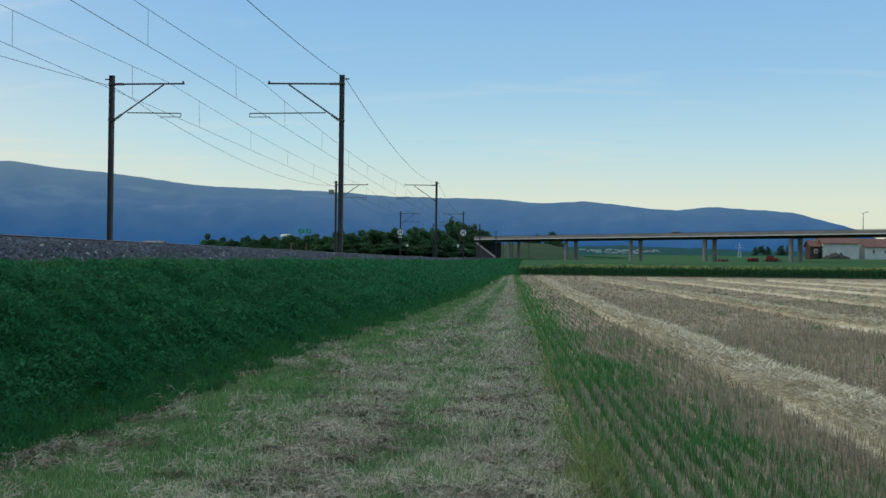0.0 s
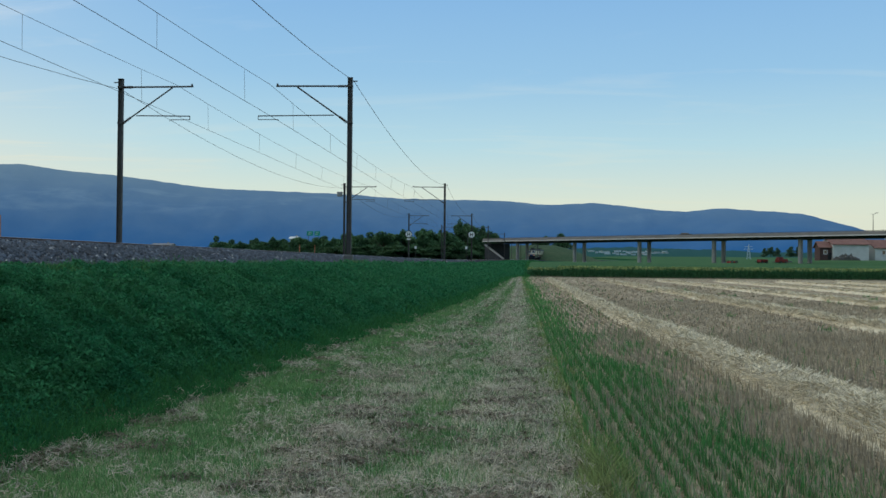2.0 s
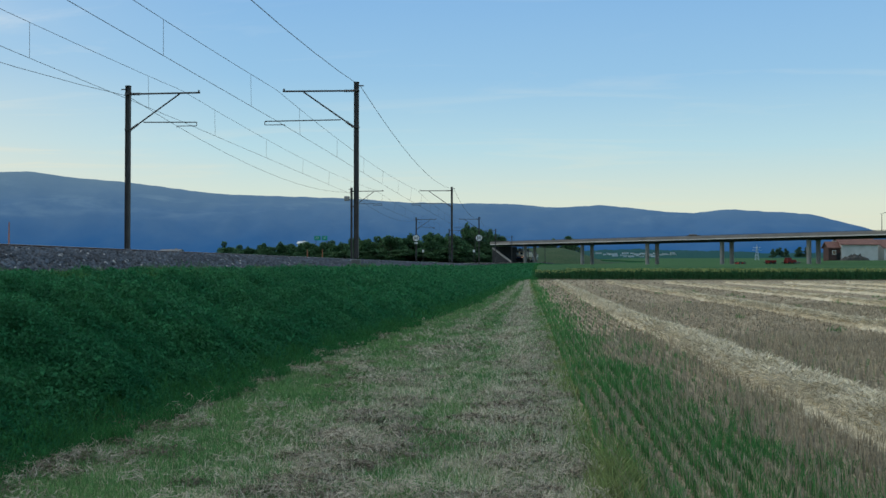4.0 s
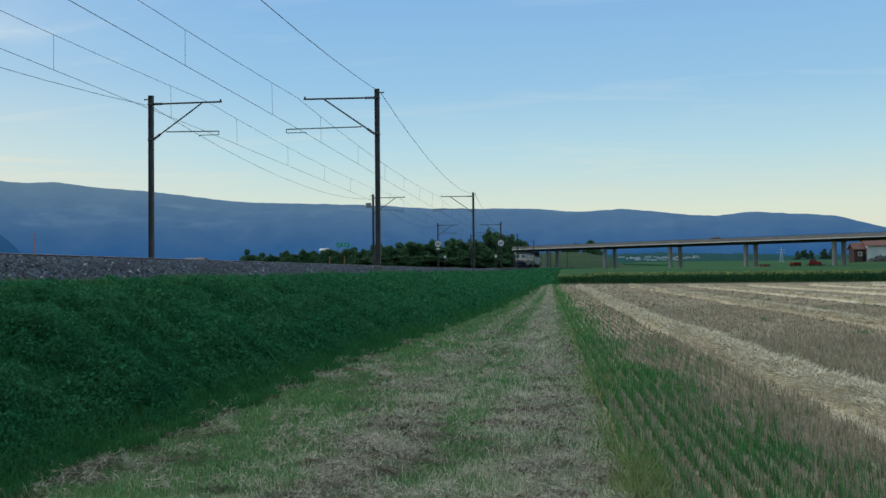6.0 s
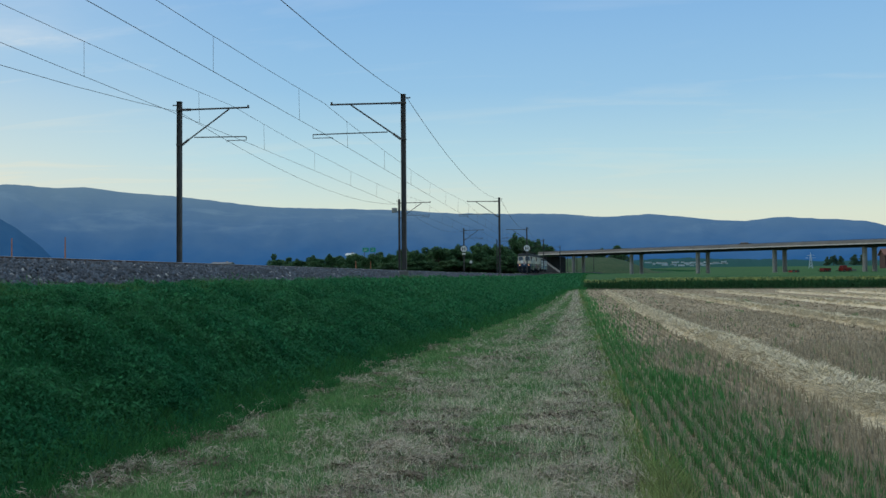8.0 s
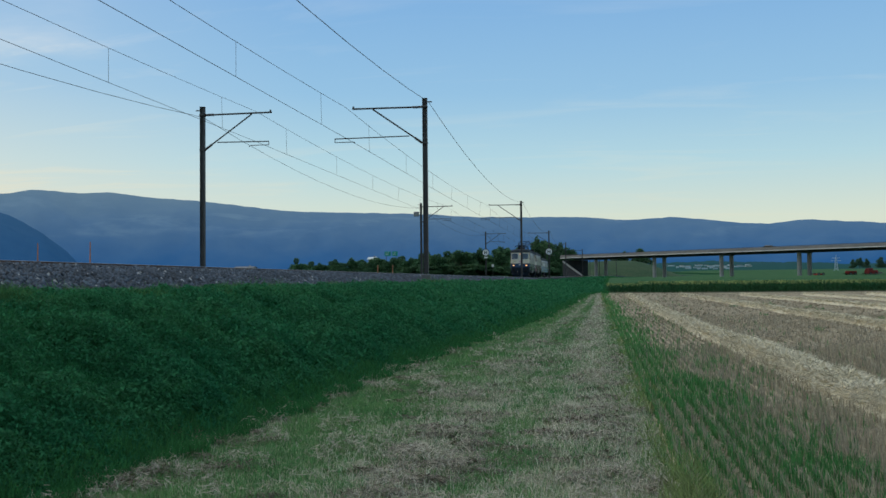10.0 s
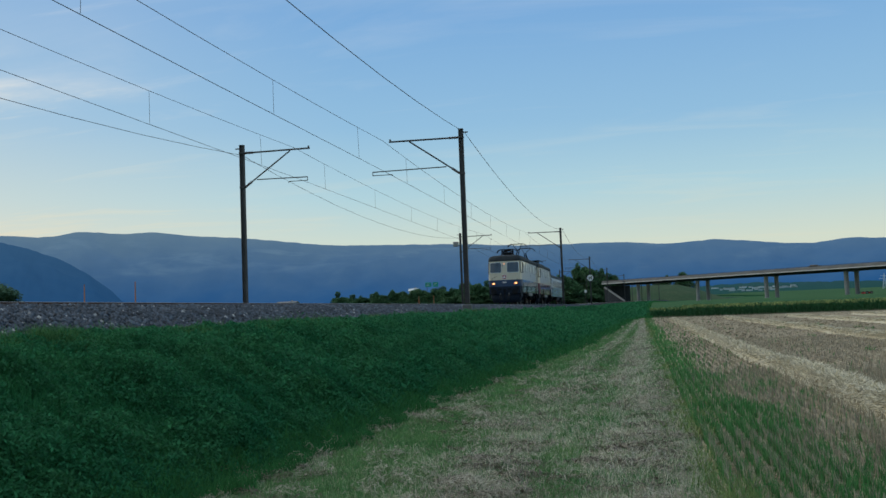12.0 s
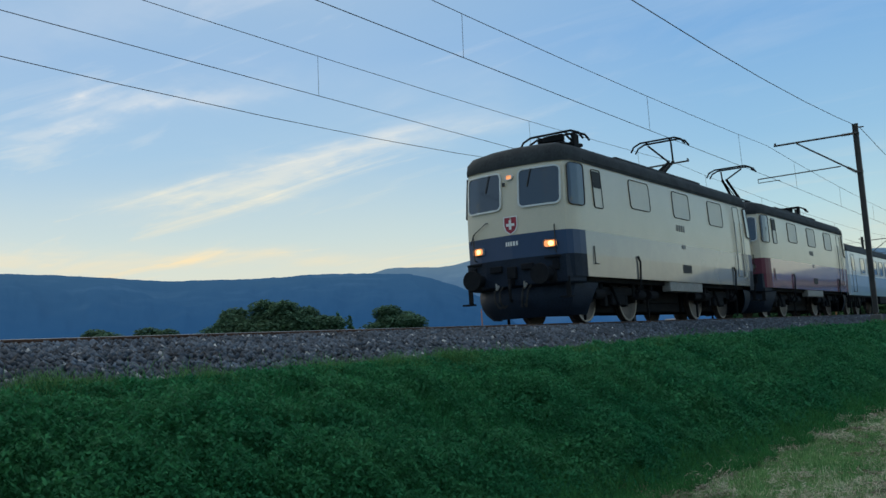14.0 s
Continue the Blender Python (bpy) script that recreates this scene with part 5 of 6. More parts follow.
def bank_growth():
    grass, leaf, fringe, low = [], [], [], []
    for y0, y1, dl, db, sl, hb in ((-10, 2.2, 900, 500, 0.05, 0.2), (2.2, 13, 6400, 2300, 0.034, 0.19), (13, 28, 2700, 1300, 0.048, 0.21), (28, 60, 420, 260, 0.09, 0.26), (60, 130, 110, 90, 0.16, 0.30), (130, 330, 26, 26, 0.32, 0.4)):
        def spots(dens, lo=-7.35, far=0.0):
            n = int((y1 - y0) * 3.4 * dens)
            y = RNG.uniform(y0, y1, n)
            e = toe(y) + far
            x = lo + (e - lo) * RNG.random(n)
            return x + bend(y), y
        x, y = spots(dl)
        clump = vnoise(x, y, 1.3, 11) * 0.45 + vnoise(x, y, 0.5, 1) * 0.38 + vnoise(x, y, 0.18, 2) * 0.17
        q = np.clip((toe(y) + bend(y) - x) / 0.9, 0.16, 1)
        fine = vnoise(x, y, 0.15, 12)
        keep = (RNG.random(len(x)) < 0.30 + clump * 1.2) & (fine > 0.16) & (vnoise(x, y, 0.5, 9) > 0.10)
        crest = np.clip((x - bend(y) + 7.35) / 0.9, 0.35, 1)
        top = (0.05 + 0.62 * np.maximum(clump - 0.24, 0) + 0.22 * fine) * q * crest
        z = land(x, y) + top * RNG.random(len(x)) ** 0.6
        size = sl * RNG.uniform(0.6, 1.5, len(x))
        leaf.append(flakes(x[keep], y[keep], z[keep], size[keep], 0.8, 0.55))
        x, y = spots(db)
        clump = vnoise(x, y, 0.7, 3)
        q = np.clip((toe(y) + bend(y) - x) / 1.0, 0.25, 1)
        h = hb * RNG.uniform(0.5, 1.4, len(x)) * (0.5 + 0.7 * clump) * q * np.clip((x - bend(y) + 7.4) / 0.8, 0.5, 1)
        grass.append(strips(x, y, land(x, y), h, sl * 0.22 + 0 * h, RNG.uniform(0.2, 0.8, len(x))))
        # paler tall grass along the crest
        n = int((y1 - y0) * 0.75 * db)
        y = RNG.uniform(y0, y1, n)
        x = RNG.normal(-7.12, 0.26, n)
        keep = vnoise(x, y, 1.1, 5) > 0.22
        x, y = x[keep], y[keep]
        h = hb * RNG.uniform(0.5, 1.2, len(x)) * (0.35 + 1.2 * vnoise(x, y, 0.6, 6) ** 2)
        fringe.append(strips(x + bend(y), y, land(x + bend(y), y), h, sl * 0.2 + 0 * h, RNG.uniform(0.2, 0.8, len(x))))
        # finer paler grass at the foot
        n = int((y1 - y0) * 0.8 * db * 1.1)
        y = RNG.uniform(y0, y1, n)
        x = toe(y) - np.abs(RNG.normal(0.0, 0.42, n)) + 0.36 * vnoise(0 * y, y, 0.9, 8) + 0.2 * vnoise(0 * y, y, 0.3, 18) - 0.1
        h = hb * 0.75 * RNG.uniform(0.4, 1.3, n)
        low.append(strips(x + bend(y), y, land(x + bend(y), y), h, sl * 0.2 + 0 * h, RNG.uniform(0.2, 0.8, n)))
    for name, got, mat, label in (("bank_grass", grass, M_BLADE, "rank dark green grass on the railway bank"), ("bank_weeds", leaf, M_LEAF, "dense dark green weeds and clover on the bank"),
                                  ("crest_grass", fringe, M_FRINGE, "paler tall grass along the top of the bank"), ("foot_grass", low, M_FOOT, "finer green grass at the foot of the bank")):
        v, f = joined(got)
        raw_mesh(name, v, f, mat, label, "grass", "stuff")


def path_growth():
    green, dry, hay = [], [], []
    for y0, y1, d, w, h in ((-10, 4.5, 500, 0.012, 0.055), (4.5, 10, 4200, 0.0045, 0.055), (10, 18, 3000, 0.0055, 0.055), (18, 34, 1300, 0.010, 0.055), (34, 65, 480, 0.020, 0.06), (65, 118, 160, 0.045, 0.07)):
        n = int((y1 - y0) * 4.6 * d)
        y = RNG.uniform(y0, y1, n)
        e = toe(y)
        q = RNG.random(n)
        x = e + (0.66 - e) * q
        near = np.interp(q, (0, 0.05, 0.09, 0.20, 0.34, 0.44, 0.50, 0.58, 0.63, 0.72, 0.78, 0.95, 1.0), (0.55, 0.60, 0.82, 0.92, 0.86, 0.52, 0.30, 0.34, 0.66, 0.66, 0.22, 0.20, 0.62))
        away = np.interp(q, (0, 0.05, 0.28, 0.34, 0.44, 0.52, 0.62, 0.70, 0.86, 0.94, 1.0), (0.75, 1.0, 0.95, 0.60, 0.45, 0.85, 0.80, 0.22, 0.25, 0.7, 0.9))
        far_off = np.clip((y - 11) / 18, 0, 1)
        band = near * (1 - far_off) + away * far_off
        patch = vnoise(x, y * 0.45, 0.6, 21) * 0.40 + vnoise(x, y * 0.8, 0.2, 22) * 0.60
        green_at = RNG.random(n) < np.clip(band + 0.12 + (patch - 0.5) * 0.65, 0.10, 1)
        z = land(x, y)
        g = green_at & (RNG.random(n) < 0.85)
        hh = h * RNG.uniform(0.4, 1.5, n) * (0.6 + 0.9 * patch)
        green.append(strips(x[g] + bend(y[g]), y[g], z[g], hh[g], w * (1 + 0.7 * (band * far_off)[g]), RNG.uniform(0.2, 0.85, g.sum())))
        b = ~green_at
        s = b & (RNG.random(n) < 0.7)
        dry.append(strips(x[s], y[s], z[s], hh[s] * np.where(RNG.random(s.sum()) < 0.25, 1.7, 0.8), np.full(s.sum(), w), RNG.uniform(0.2, 0.9, s.sum())))
        heap = vnoise(x, y * 1.3, 0.42, 27) * 0.6 + vnoise(x, y, 0.13, 28) * 0.4
        m = (b | (RNG.random(n) < 0.06) | (heap > 0.66)) & (RNG.random(n) < (0.03 + 1.2 * np.clip(heap - 0.30, 0, 1)) * (1 - 0.8 * np.clip(band, 0, 1) * far_off))
        hay.append(lying(x[m], y[m], z[m] + 0.012 + 0.02 * RNG.random(m.sum()) + 0.42 * np.clip(heap[m] - 0.48, 0, 1) * RNG.random(m.sum()), RNG.uniform(0.03, 0.085, m.sum()) * (1 + w * 12), np.full(m.sum(), w * 0.8), 0.35))
    v, f = joined(green)
    raw_mesh("mown_grass", v, f, M_SHORT, "short mown grass on the field track", "grass", "stuff")
    v, f = joined(dry)
    raw_mesh("dry_grass", v, f, M_DRY, "dry cut grass stems on the track", "grass", "stuff")
    v, f = joined(hay)
    raw_mesh("grass_clippings", v, f, M_HAY, "grey-brown dried clippings lying on the track", "clippings", "stuff")
    # dark matted lumps of old clippings
    lumps = []
    for k in range(340):
        cy = 5.5 + 34 * RNG.random() ** 1.5
        e = float(toe(cy))
        q = RNG.choice((RNG.uniform(0.0, 0.06), RNG.uniform(0.44, 0.62), RNG.uniform(0.72, 0.97), RNG.uniform(0.1, 0.97)))
        cx, r = e + (0.66 - e) * q, RNG.uniform(0.05, 0.16)
        n = int(260 if cy < 12 else 130 if cy < 20 else 60)
        x, y = cx + RNG.normal(0, r * 1.7, n), cy + RNG.normal(0, r * 0.7, n)
        up = np.exp(-((x - cx) / (r * 2.2)) ** 2 - ((y - cy) / r) ** 2)
        lumps.append(lying(x, y, land(x, y) + 0.008 + 0.5 * r * up * RNG.random(n), RNG.uniform(0.03, 0.10, n), np.full(n, 0.003 + 0.00045 * cy), 0.3))
    v, f = joined(lumps)
    raw_mesh("clipping_lumps", v, f, M_LUMP, "dark brown matted lumps of old clippings on the track", "clippings", "stuff")
    # ragged tufts along the edge of the stubble
    x, y = [], []
    for k in range(90):
        cy = 5.5 + 100 * RNG.random() ** 1.6
        cx = 0.66 + RNG.normal(0, 0.08)
        n = int(60 if cy < 20 else 25)
        r = RNG.uniform(0.05, 0.16)
        x.append(cx + RNG.normal(0, r, n))
        y.append(cy + RNG.normal(0, r * 1.5, n))
    cx, cy = RNG.normal(0.72, 0.09, 1100), RNG.normal(7.5, 0.5, 1100)
    x, y = np.concatenate(x + [cx]), np.concatenate(y + [cy])
    h = RNG.uniform(0.06, 0.20, len(x)) * np.where((np.abs(y - 7.6) < 1.6) & (y < 9.2), 1.45, 1.0)
    v, f = strips(x, y, land(x, y), h, 0.003 + 0.0006 * np.abs(y), RNG.uniform(0.3, 0.9, len(x)))
    raw_mesh("edge_tufts", v, f, M_TUFT, "yellow-green grass tufts at the edge of the stubble", "grass", "stuff")


WINDROWS = [3.42, 9.2, 15.0, 20.8, 26.6, 32.4, 38.2, 44.0]


def stubble():
    stalk, grow = [], []
    for y0, y1, x1, per, w, h in ((-10, 5.0, 9.0, 9, 0.016, 0.17), (5.0, 13, 6.0, 95, 0.007, 0.17), (13, 24, 10.5, 40, 0.011, 0.15), (24, 45, 20, 9, 0.022, 0.10), (45, 80, 34, 2.0, 0.04, 0.06), (80, 122, 50, 0.6, 0.06, 0.05)):
        rows = np.arange(0.74, x1, 0.17)
        n = int(len(rows) * (y1 - y0) * per)
        x = rows[RNG.integers(0, len(rows), n)] + RNG.normal(0, 0.013, n)
        y = RNG.uniform(y0, y1, n)
        keep = vnoise(x, y, 0.5, 33) > 0.18
        x, y = x[keep], y[keep]
        hh = h * RNG.uniform(0.5, 1.25, len(x))
        stalk.append(strips(x, y, land(x, y), hh, np.full(len(x), w), RNG.uniform(0.02, 0.35, len(x))))
        # short broken straw over the soil
        n = int((y1 - y0) * min(x1, 14) * per * (9 if y1 < 14 else 4))
        x, y = RNG.uniform(0.74, min(x1, 14) + 0.7, n), RNG.uniform(y0, y1, n)
        stalk.append(lying(x, y, land(x, y) + 0.012, RNG.uniform(0.04, 0.14, n) * (1 + w * 20), np.full(n, w * 0.9), 0.2))
        # green regrowth between the rows, thick near the track
        rows = np.arange(0.74, 6.0, 0.17)
        tight = 0.022 + 0.0004 * max(y0, 0)
        n = int(len(rows) * (y1 - y0) * min(per, 85) * (2.8 if y0 < 13 else 4.4))
        x = rows[RNG.integers(0, len(rows), n)] + RNG.normal(0, tight, n)
        y = RNG.uniform(y0, y1, n)
        edge = np.interp(y, (6, 9, 13, 18, 25, 45, 100), (2.75, 2.5, 2.1, 1.75, 1.6, 1.5, 1.5)) + (vnoise(x, y, 0.9, 35) - 0.5) * 0.7
        p = 1.0 * np.clip((edge - x) / 0.6, 0, 1) + 0.4 * (vnoise(x, y, 0.4, 36) > 0.72) * (x < 3.0) * (y < 20) + 0.05 * (x < 2.9) + 0.01
        keep = (RNG.random(len(x)) < p * (0.45 + 0.8 * vnoise(x, y, 0.3, 37))) & (vnoise(x * 1.0, y, 0.22, 38) > 0.25)
        x, y = x[keep], y[keep]
        hh = 0.16 * RNG.uniform(0.4, 1.2, len(x))
        grow.append(strips(x, y, land(x, y), hh, np.full(len(x), w * 1.05), RNG.uniform(0.05, 0.42, len(x))))
    # weeds scattered over the field
    for k in range(60):
        cx, cy = RNG.uniform(5, 30), RNG.uniform(14, 70)
        n = 14
        x, y = cx + RNG.normal(0, 0.12, n), cy + RNG.normal(0, 0.12, n)
        grow.append(strips(x, y, land(x, y), RNG.uniform(0.08, 0.24, n), np.full(n, 0.035), RNG.uniform(0.3, 0.8, n)))
    v, f = joined(stalk)
    raw_mesh("stubble", v, f, M_STALK, "cut cereal stubble standing in rows", "stubble", "stuff")
    v, f = joined(grow)
    raw_mesh("regrowth", v, f, M_REGROW, "green regrowth between the stubble rows", "grass", "stuff")


def windrow(cx, k):
    """A long swath of straw: a low heaped core and loose straws over it."""
    ys = np.arange(-10.0, 99.0, 0.5 if k < 2 else 1.5)

    def middle(y):
        return np.interp(y, (5, 12, 18, 25, 40, 90), (0.45, 0.34, 0.14, -0.02, -0.18, -0.10)) if k == 0 else -0.013 * (np.asarray(y) - 40)

    def half(y):
        return np.interp(y, (10, 18, 30, 90), (0.58, 0.50, 0.36, 0.30))

    across = np.linspace(-1, 1, 9)
    core = []
    for y in ys:
        wob = float(middle(y)) + 0.06 * math.sin(y * 0.35 + k) + 0.16 * (float(vnoise(y, k * 7.0, 2.2, 41)) - 0.5)
        for a in across:
            hgt = 0.17 * (1 - a * a) * (0.75 + 0.6 * float(vnoise(a * 2 + k * 5, y, 0.6, 42)))
            core.append((cx + wob + a * float(half(y)), y, hgt - (0.01 if abs(a) == 1 else 0)))
    n = len(across)
    j, i = np.meshgrid(np.arange(len(ys) - 1), np.arange(n - 1), indexing="ij")
    b = (j * n + i).ravel()
    pieces = [(np.array(core), np.stack([b, b + 1, b + n + 1, b + n], 1))]
    scale = (1.0, 0.6, 0.3, 0.2)[min(k, 3)]
    for y0, y1, d, w, ln in ((-10, 5, 500, 0.014, 0.24), (5, 13, 6500, 0.005, 0.18), (13, 24, 4200, 0.0065, 0.20), (24, 48, 1600, 0.011, 0.18), (48, 99, 460, 0.024, 0.22)):
        m = int((y1 - y0) * 1.3 * d * scale)
        if k > 1 and y0 < 12:
            continue
        y = RNG.uniform(y0, y1, m)
        a = np.clip(RNG.normal(0, 0.42, m), -1.1, 1.1)
        wob = middle(y) + 0.06 * np.sin(y * 0.35 + k)
        z = 0.19 * np.clip(1 - a * a, 0, 1) * (0.75 + 0.6 * vnoise(a * 2 + k * 5, y, 0.6, 42)) + 0.02 * RNG.random(m)
        pieces.append(lying(cx + wob + a * half(y), y, z, RNG.uniform(0.5, 1.4, m) * ln, np.full(m, w), 0.24))
    v, f = joined(pieces)
    raw_mesh("straw_windrow", v, f, M_STRAW, "long pale windrow of dry straw on the stubble", "straw", "stuff", group="straw windrows")


def maize():
    for (x0, x1, y0, y1), label in (((1.7, 6.4, 129.5, 146), "lower edge of a green maize field"), ((6.2, 76, 125.5, 146), "dense green maize with pale tassels")):
        pieces, heads = [], []
        for r, yy in enumerate(np.arange(y0, y1, 0.75)):
            step = 0.16 if r < 4 else 0.3
            xs = np.arange(x0, x1, step)
            n = len(xs)
            x = xs + RNG.normal(0, 0.04, n)
            y = yy + RNG.normal(0, 0.06, n)
            z = plain_z(y) - 0.02
            h = RNG.uniform(1.08, 1.42, n) - 0.25 * (x1 < 10)
            pieces.append(strips(x, y, z, h, np.full(n, 0.05), RNG.uniform(0, 0.08, n)))
            for k in range(6 if r < 4 else 3):
                zz = z + h * RNG.uniform(0.12, 0.85, n)
                pieces.append(strips(x, y, zz, RNG.uniform(0.35, 0.65, n), np.full(n, 0.075), RNG.uniform(0.5, 0.95, n)))
            keep = RNG.random(n) < 0.85
            heads.append(strips(x[keep], y[keep], (z + h * 0.88)[keep], RNG.uniform(0.16, 0.30, keep.sum()), np.full(keep.sum(), 0.13), RNG.uniform(0.1, 0.6, keep.sum())))
        v, f = joined(pieces)
        raw_mesh("maize_field", v, f, M_CORN, label, "maize", "stuff")
        v, f = joined(heads)
        raw_mesh("maize_tassels", v, f, M_TASSEL, "pale yellow-green tassels over the maize", "maize", "stuff")


# ---- trees ----
def tree(h, w, seed, leaves=1500, size=0.5, slim=False, leaf=None):
    """A broadleaf tree: tapered trunk, limbs, and a crown of many small leaf clumps with gaps."""
    rng = np.random.default_rng(seed)
    ob = thing("tree", "soft grey-green tree on the plain, haze put into its foliage colour" if leaf else "dark green broadleaf tree beside the railway", "tree")
    bm = bmesh.new()
    tube(bm, (0, 0, -0.4), (0.05 * h * 0.2, 0, h * 0.55), 0.028 * h, 0.012 * h, 8)
    for k in range(6):
        a = rng.uniform(0, 6.28)
        z0 = h * rng.uniform(0.16, 0.45)
        tube(bm, (0, 0, z0), (math.cos(a) * w * 0.32, math.sin(a) * w * 0.32, z0 + h * rng.uniform(0.18, 0.35)), 0.011 * h, 0.004 * h, 6)
    part("trunk", bm, M_BARK, ob)
    blobs = []
    for k in range(13 if not slim else 9):
        a, r = rng.uniform(0, 6.28), w * 0.30 * math.sqrt(rng.random())
        zc = h * (rng.uniform(0.20, 0.80) if k else 0.86)
        narrow = 1 - 0.55 * max(0, zc / h - 0.5) * 2
        blobs.append((math.cos(a) * r * narrow, math.sin(a) * r * narrow, zc, w * rng.uniform(0.17, 0.30) * narrow, h * rng.uniform(0.10, 0.17)))
    per = leaves // len(blobs)
    pts = []
    for bx, by, bz, br, bh in blobs:
        d = rng.normal(0, 1, (per, 3))
        d /= np.linalg.norm(d, axis=1)[:, None]
        q = rng.uniform(0.55, 1.08, per)[:, None]
        pts.append(np.array([bx, by, bz]) + d * q * np.array([br, br, bh]))
    p = np.concatenate(pts)
    p = p[p[:, 2] > 0.05 * h]
    v, f = flakes(p[:, 0], p[:, 1], p[:, 2], size * rng.uniform(0.6, 1.5, len(p)), 0.9, 0.8)
    raw_mesh("crown", v, f, leaf or M_TREE, parent=ob)
    return ob


def base_z(x, y):
    return float(plain_z(y)) * 0.85 + 0.8 if x < -20 else float(plain_z(y))


def plant_trees():
    # the last two kinds wear foliage paled in colour for haze
    kinds = [tree(10.0, 9.0, s, 4200, 0.46) for s in (1, 2, 3)] + [tree(10.0, 4.0, 4, 1100, 0.5, True)] + [tree(10.0, 9.0, s, 13000, 0.25, False, M_TREEL) for s in (5, 6)]
    spots = []
    # (bearing as x over y, distance, height over the eye per metre of distance, width per height, kind)
    for k in range(20):
        q = k / 19
        spots.append((-0.305 + 0.125 * q, 335 + 12 * math.sin(k * 2.1), 0.0205 + 0.006 * q + 0.0022 * math.sin(k * 1.7), 1.25, k % 3))
    for k in range(14):
        q = k / 13
        spots.append((-0.180 + 0.110 * q, 272 + 16 * math.sin(k * 2.3), 0.0300 + 0.0022 * math.sin(k * 2.9) + 0.002 * q, 1.15, (k + 1) % 3))
    for k, (b, s) in enumerate(((-0.095, 0.036), (-0.088, 0.0345), (-0.080, 0.033), (-0.071, 0.034), (-0.064, 0.040), (-0.056, 0.0435), (-0.049, 0.042), (-0.042, 0.037), (-0.034, 0.0375), (-0.027, 0.034), (-0.021, 0.029))):
        spots.append((b, 405 + 8 * math.sin(k * 1.9), s, 0.72, k % 3))
    for k in range(18):
        q = k / 17
        spots.append((-0.188 + 0.125 * q, 258 + 6 * math.sin(k * 1.3), 0.0165 + 0.002 * math.sin(k * 2.3), 3.2, k % 3))
    for k in range(8):
        spots.append((-0.092 + 0.009 * k, 396 + 5 * math.sin(k * 2.0), 0.0205 + 0.002 * math.sin(k * 1.7), 2.4, (k + 2) % 3))
    spots += [(-0.314, 205, 0.0268, 0.9, 1), (0.023, 600, 0.0272, 0.9, 0), (0.028, 610, 0.0278, 0.9, 2), (0.044, 590, 0.0316, 1.0, 1), (0.047, 600, 0.0300, 1.0, 0),
              (0.250, 2250, 0.0180, 0.9, 4), (0.256, 2280, 0.0195, 0.9, 5), (0.263, 2300, 0.0185, 0.9, 4), (0.276, 2260, 0.0200, 1.0, 4), (0.283, 2250, 0.0195, 0.9, 4),
              (-1.050, 64, 0.076, 1.5, 4), (-1.015, 66, 0.084, 1.4, 5), (-0.975, 65, 0.090, 1.5, 4), (-0.935, 64, 0.086, 1.5, 4), (-0.895, 66, 0.074, 1.5, 5), (-0.865, 66, 0.060, 1.4, 4), (-0.838, 70, 0.058, 0.34, 3), (-0.818, 70, 0.053, 0.34, 3),
              (-0.762, 72, 0.064, 1.4, 4), (-0.742, 73, 0.064, 1.4, 5), (-1.36, 58, 0.075, 1.6, 5), (-1.22, 62, 0.067, 1.8, 4), (-1.18, 62, 0.062, 1.6, 4)]
    first = {}
    for b, y, s, wide, k in spots:
        x = b * y
        z = base_z(x, y) if y < 1000 else 0.0085 * y
        h = s * y + EYE - z
        scale = h / 10.0
        m = pose(x, y, z, 0, 0, (y * 37 + x * 11) % 360) @ Matrix.Diagonal((scale * wide * (2.4 if k == 3 else 1.1), scale * wide * (2.4 if k == 3 else 1.1), scale, 1))
        if k not in first:
            first[k] = m
        else:
            copy_thing(kinds[k], m)
    for k, m in first.items():
        kinds[k].matrix_basis = m


# ---- lineside and far things ----
def halt_board(x, y, extra):
    """A round white board with a black H, on a catenary mast."""
    ob = thing("halt_board", "round white railway board with a black H on a mast", "sign", "halt boards on the masts")
    z = float(rail_z(y)) + 4.45
    yy = y - 0.24
    bm = bmesh.new()
    tube(bm, (0, 0, 0), (0, 0.05, 0), 0.62, None, 28)
    part("disc", bm, M_WHITE, ob)
    bm = bmesh.new()
    n = 28
    ring = [[bm.verts.new((r * math.cos(6.2832 * k / n), -0.012, r * math.sin(6.2832 * k / n))) for r in (0.53, 0.62)] for k in range(n)]
    for k in range(n):
        a, b = ring[k], ring[(k + 1) % n]
        bm.faces.new((a[0], a[1], b[1], b[0]))
    part("black_rim", bm, M_BLACK, ob)
    bm = bmesh.new()
    for u in (-0.2, 0.2):
        box(bm, u, -0.01, 0, 0.12, 0.016, 0.62)
    box(bm, 0, -0.01, 0, 0.3, 0.014, 0.12)
    part("letter_h", bm, M_BLACK, ob)
    bm = bmesh.new()
    box(bm, 0, 0.09, 0, 0.1, 0.1, 0.5)
    part("bracket", bm, M_STEEL, ob)
    if extra:
        bm = bmesh.new()
        box(bm, 0, 0, -0.86, 0.62, 0.03, 0.26)
        part("lower_plate", bm, M_WHITE, ob)
    ob.matrix_basis = pose(x + float(bend(y)), yy, z)
    marker = thing("marker_plate", "small white lineside marker plate on a post", "sign", "lineside markers")
    bm = bmesh.new()
    tube(bm, (0, 0, 0), (0, 0, 2.4), 0.03)
    part("post", bm, M_STEEL, marker)
    bm = bmesh.new()
    box(bm, 0, -0.04, 2.5, 0.38, 0.03, 0.46, 0.01)
    part("plate", bm, M_WHITE, marker)
    marker.matrix_basis = pose(x + 1.0 * (1 if x < -10 else -1) + float(bend(y)), y + 2, float(rail_z(y)) - 0.3)


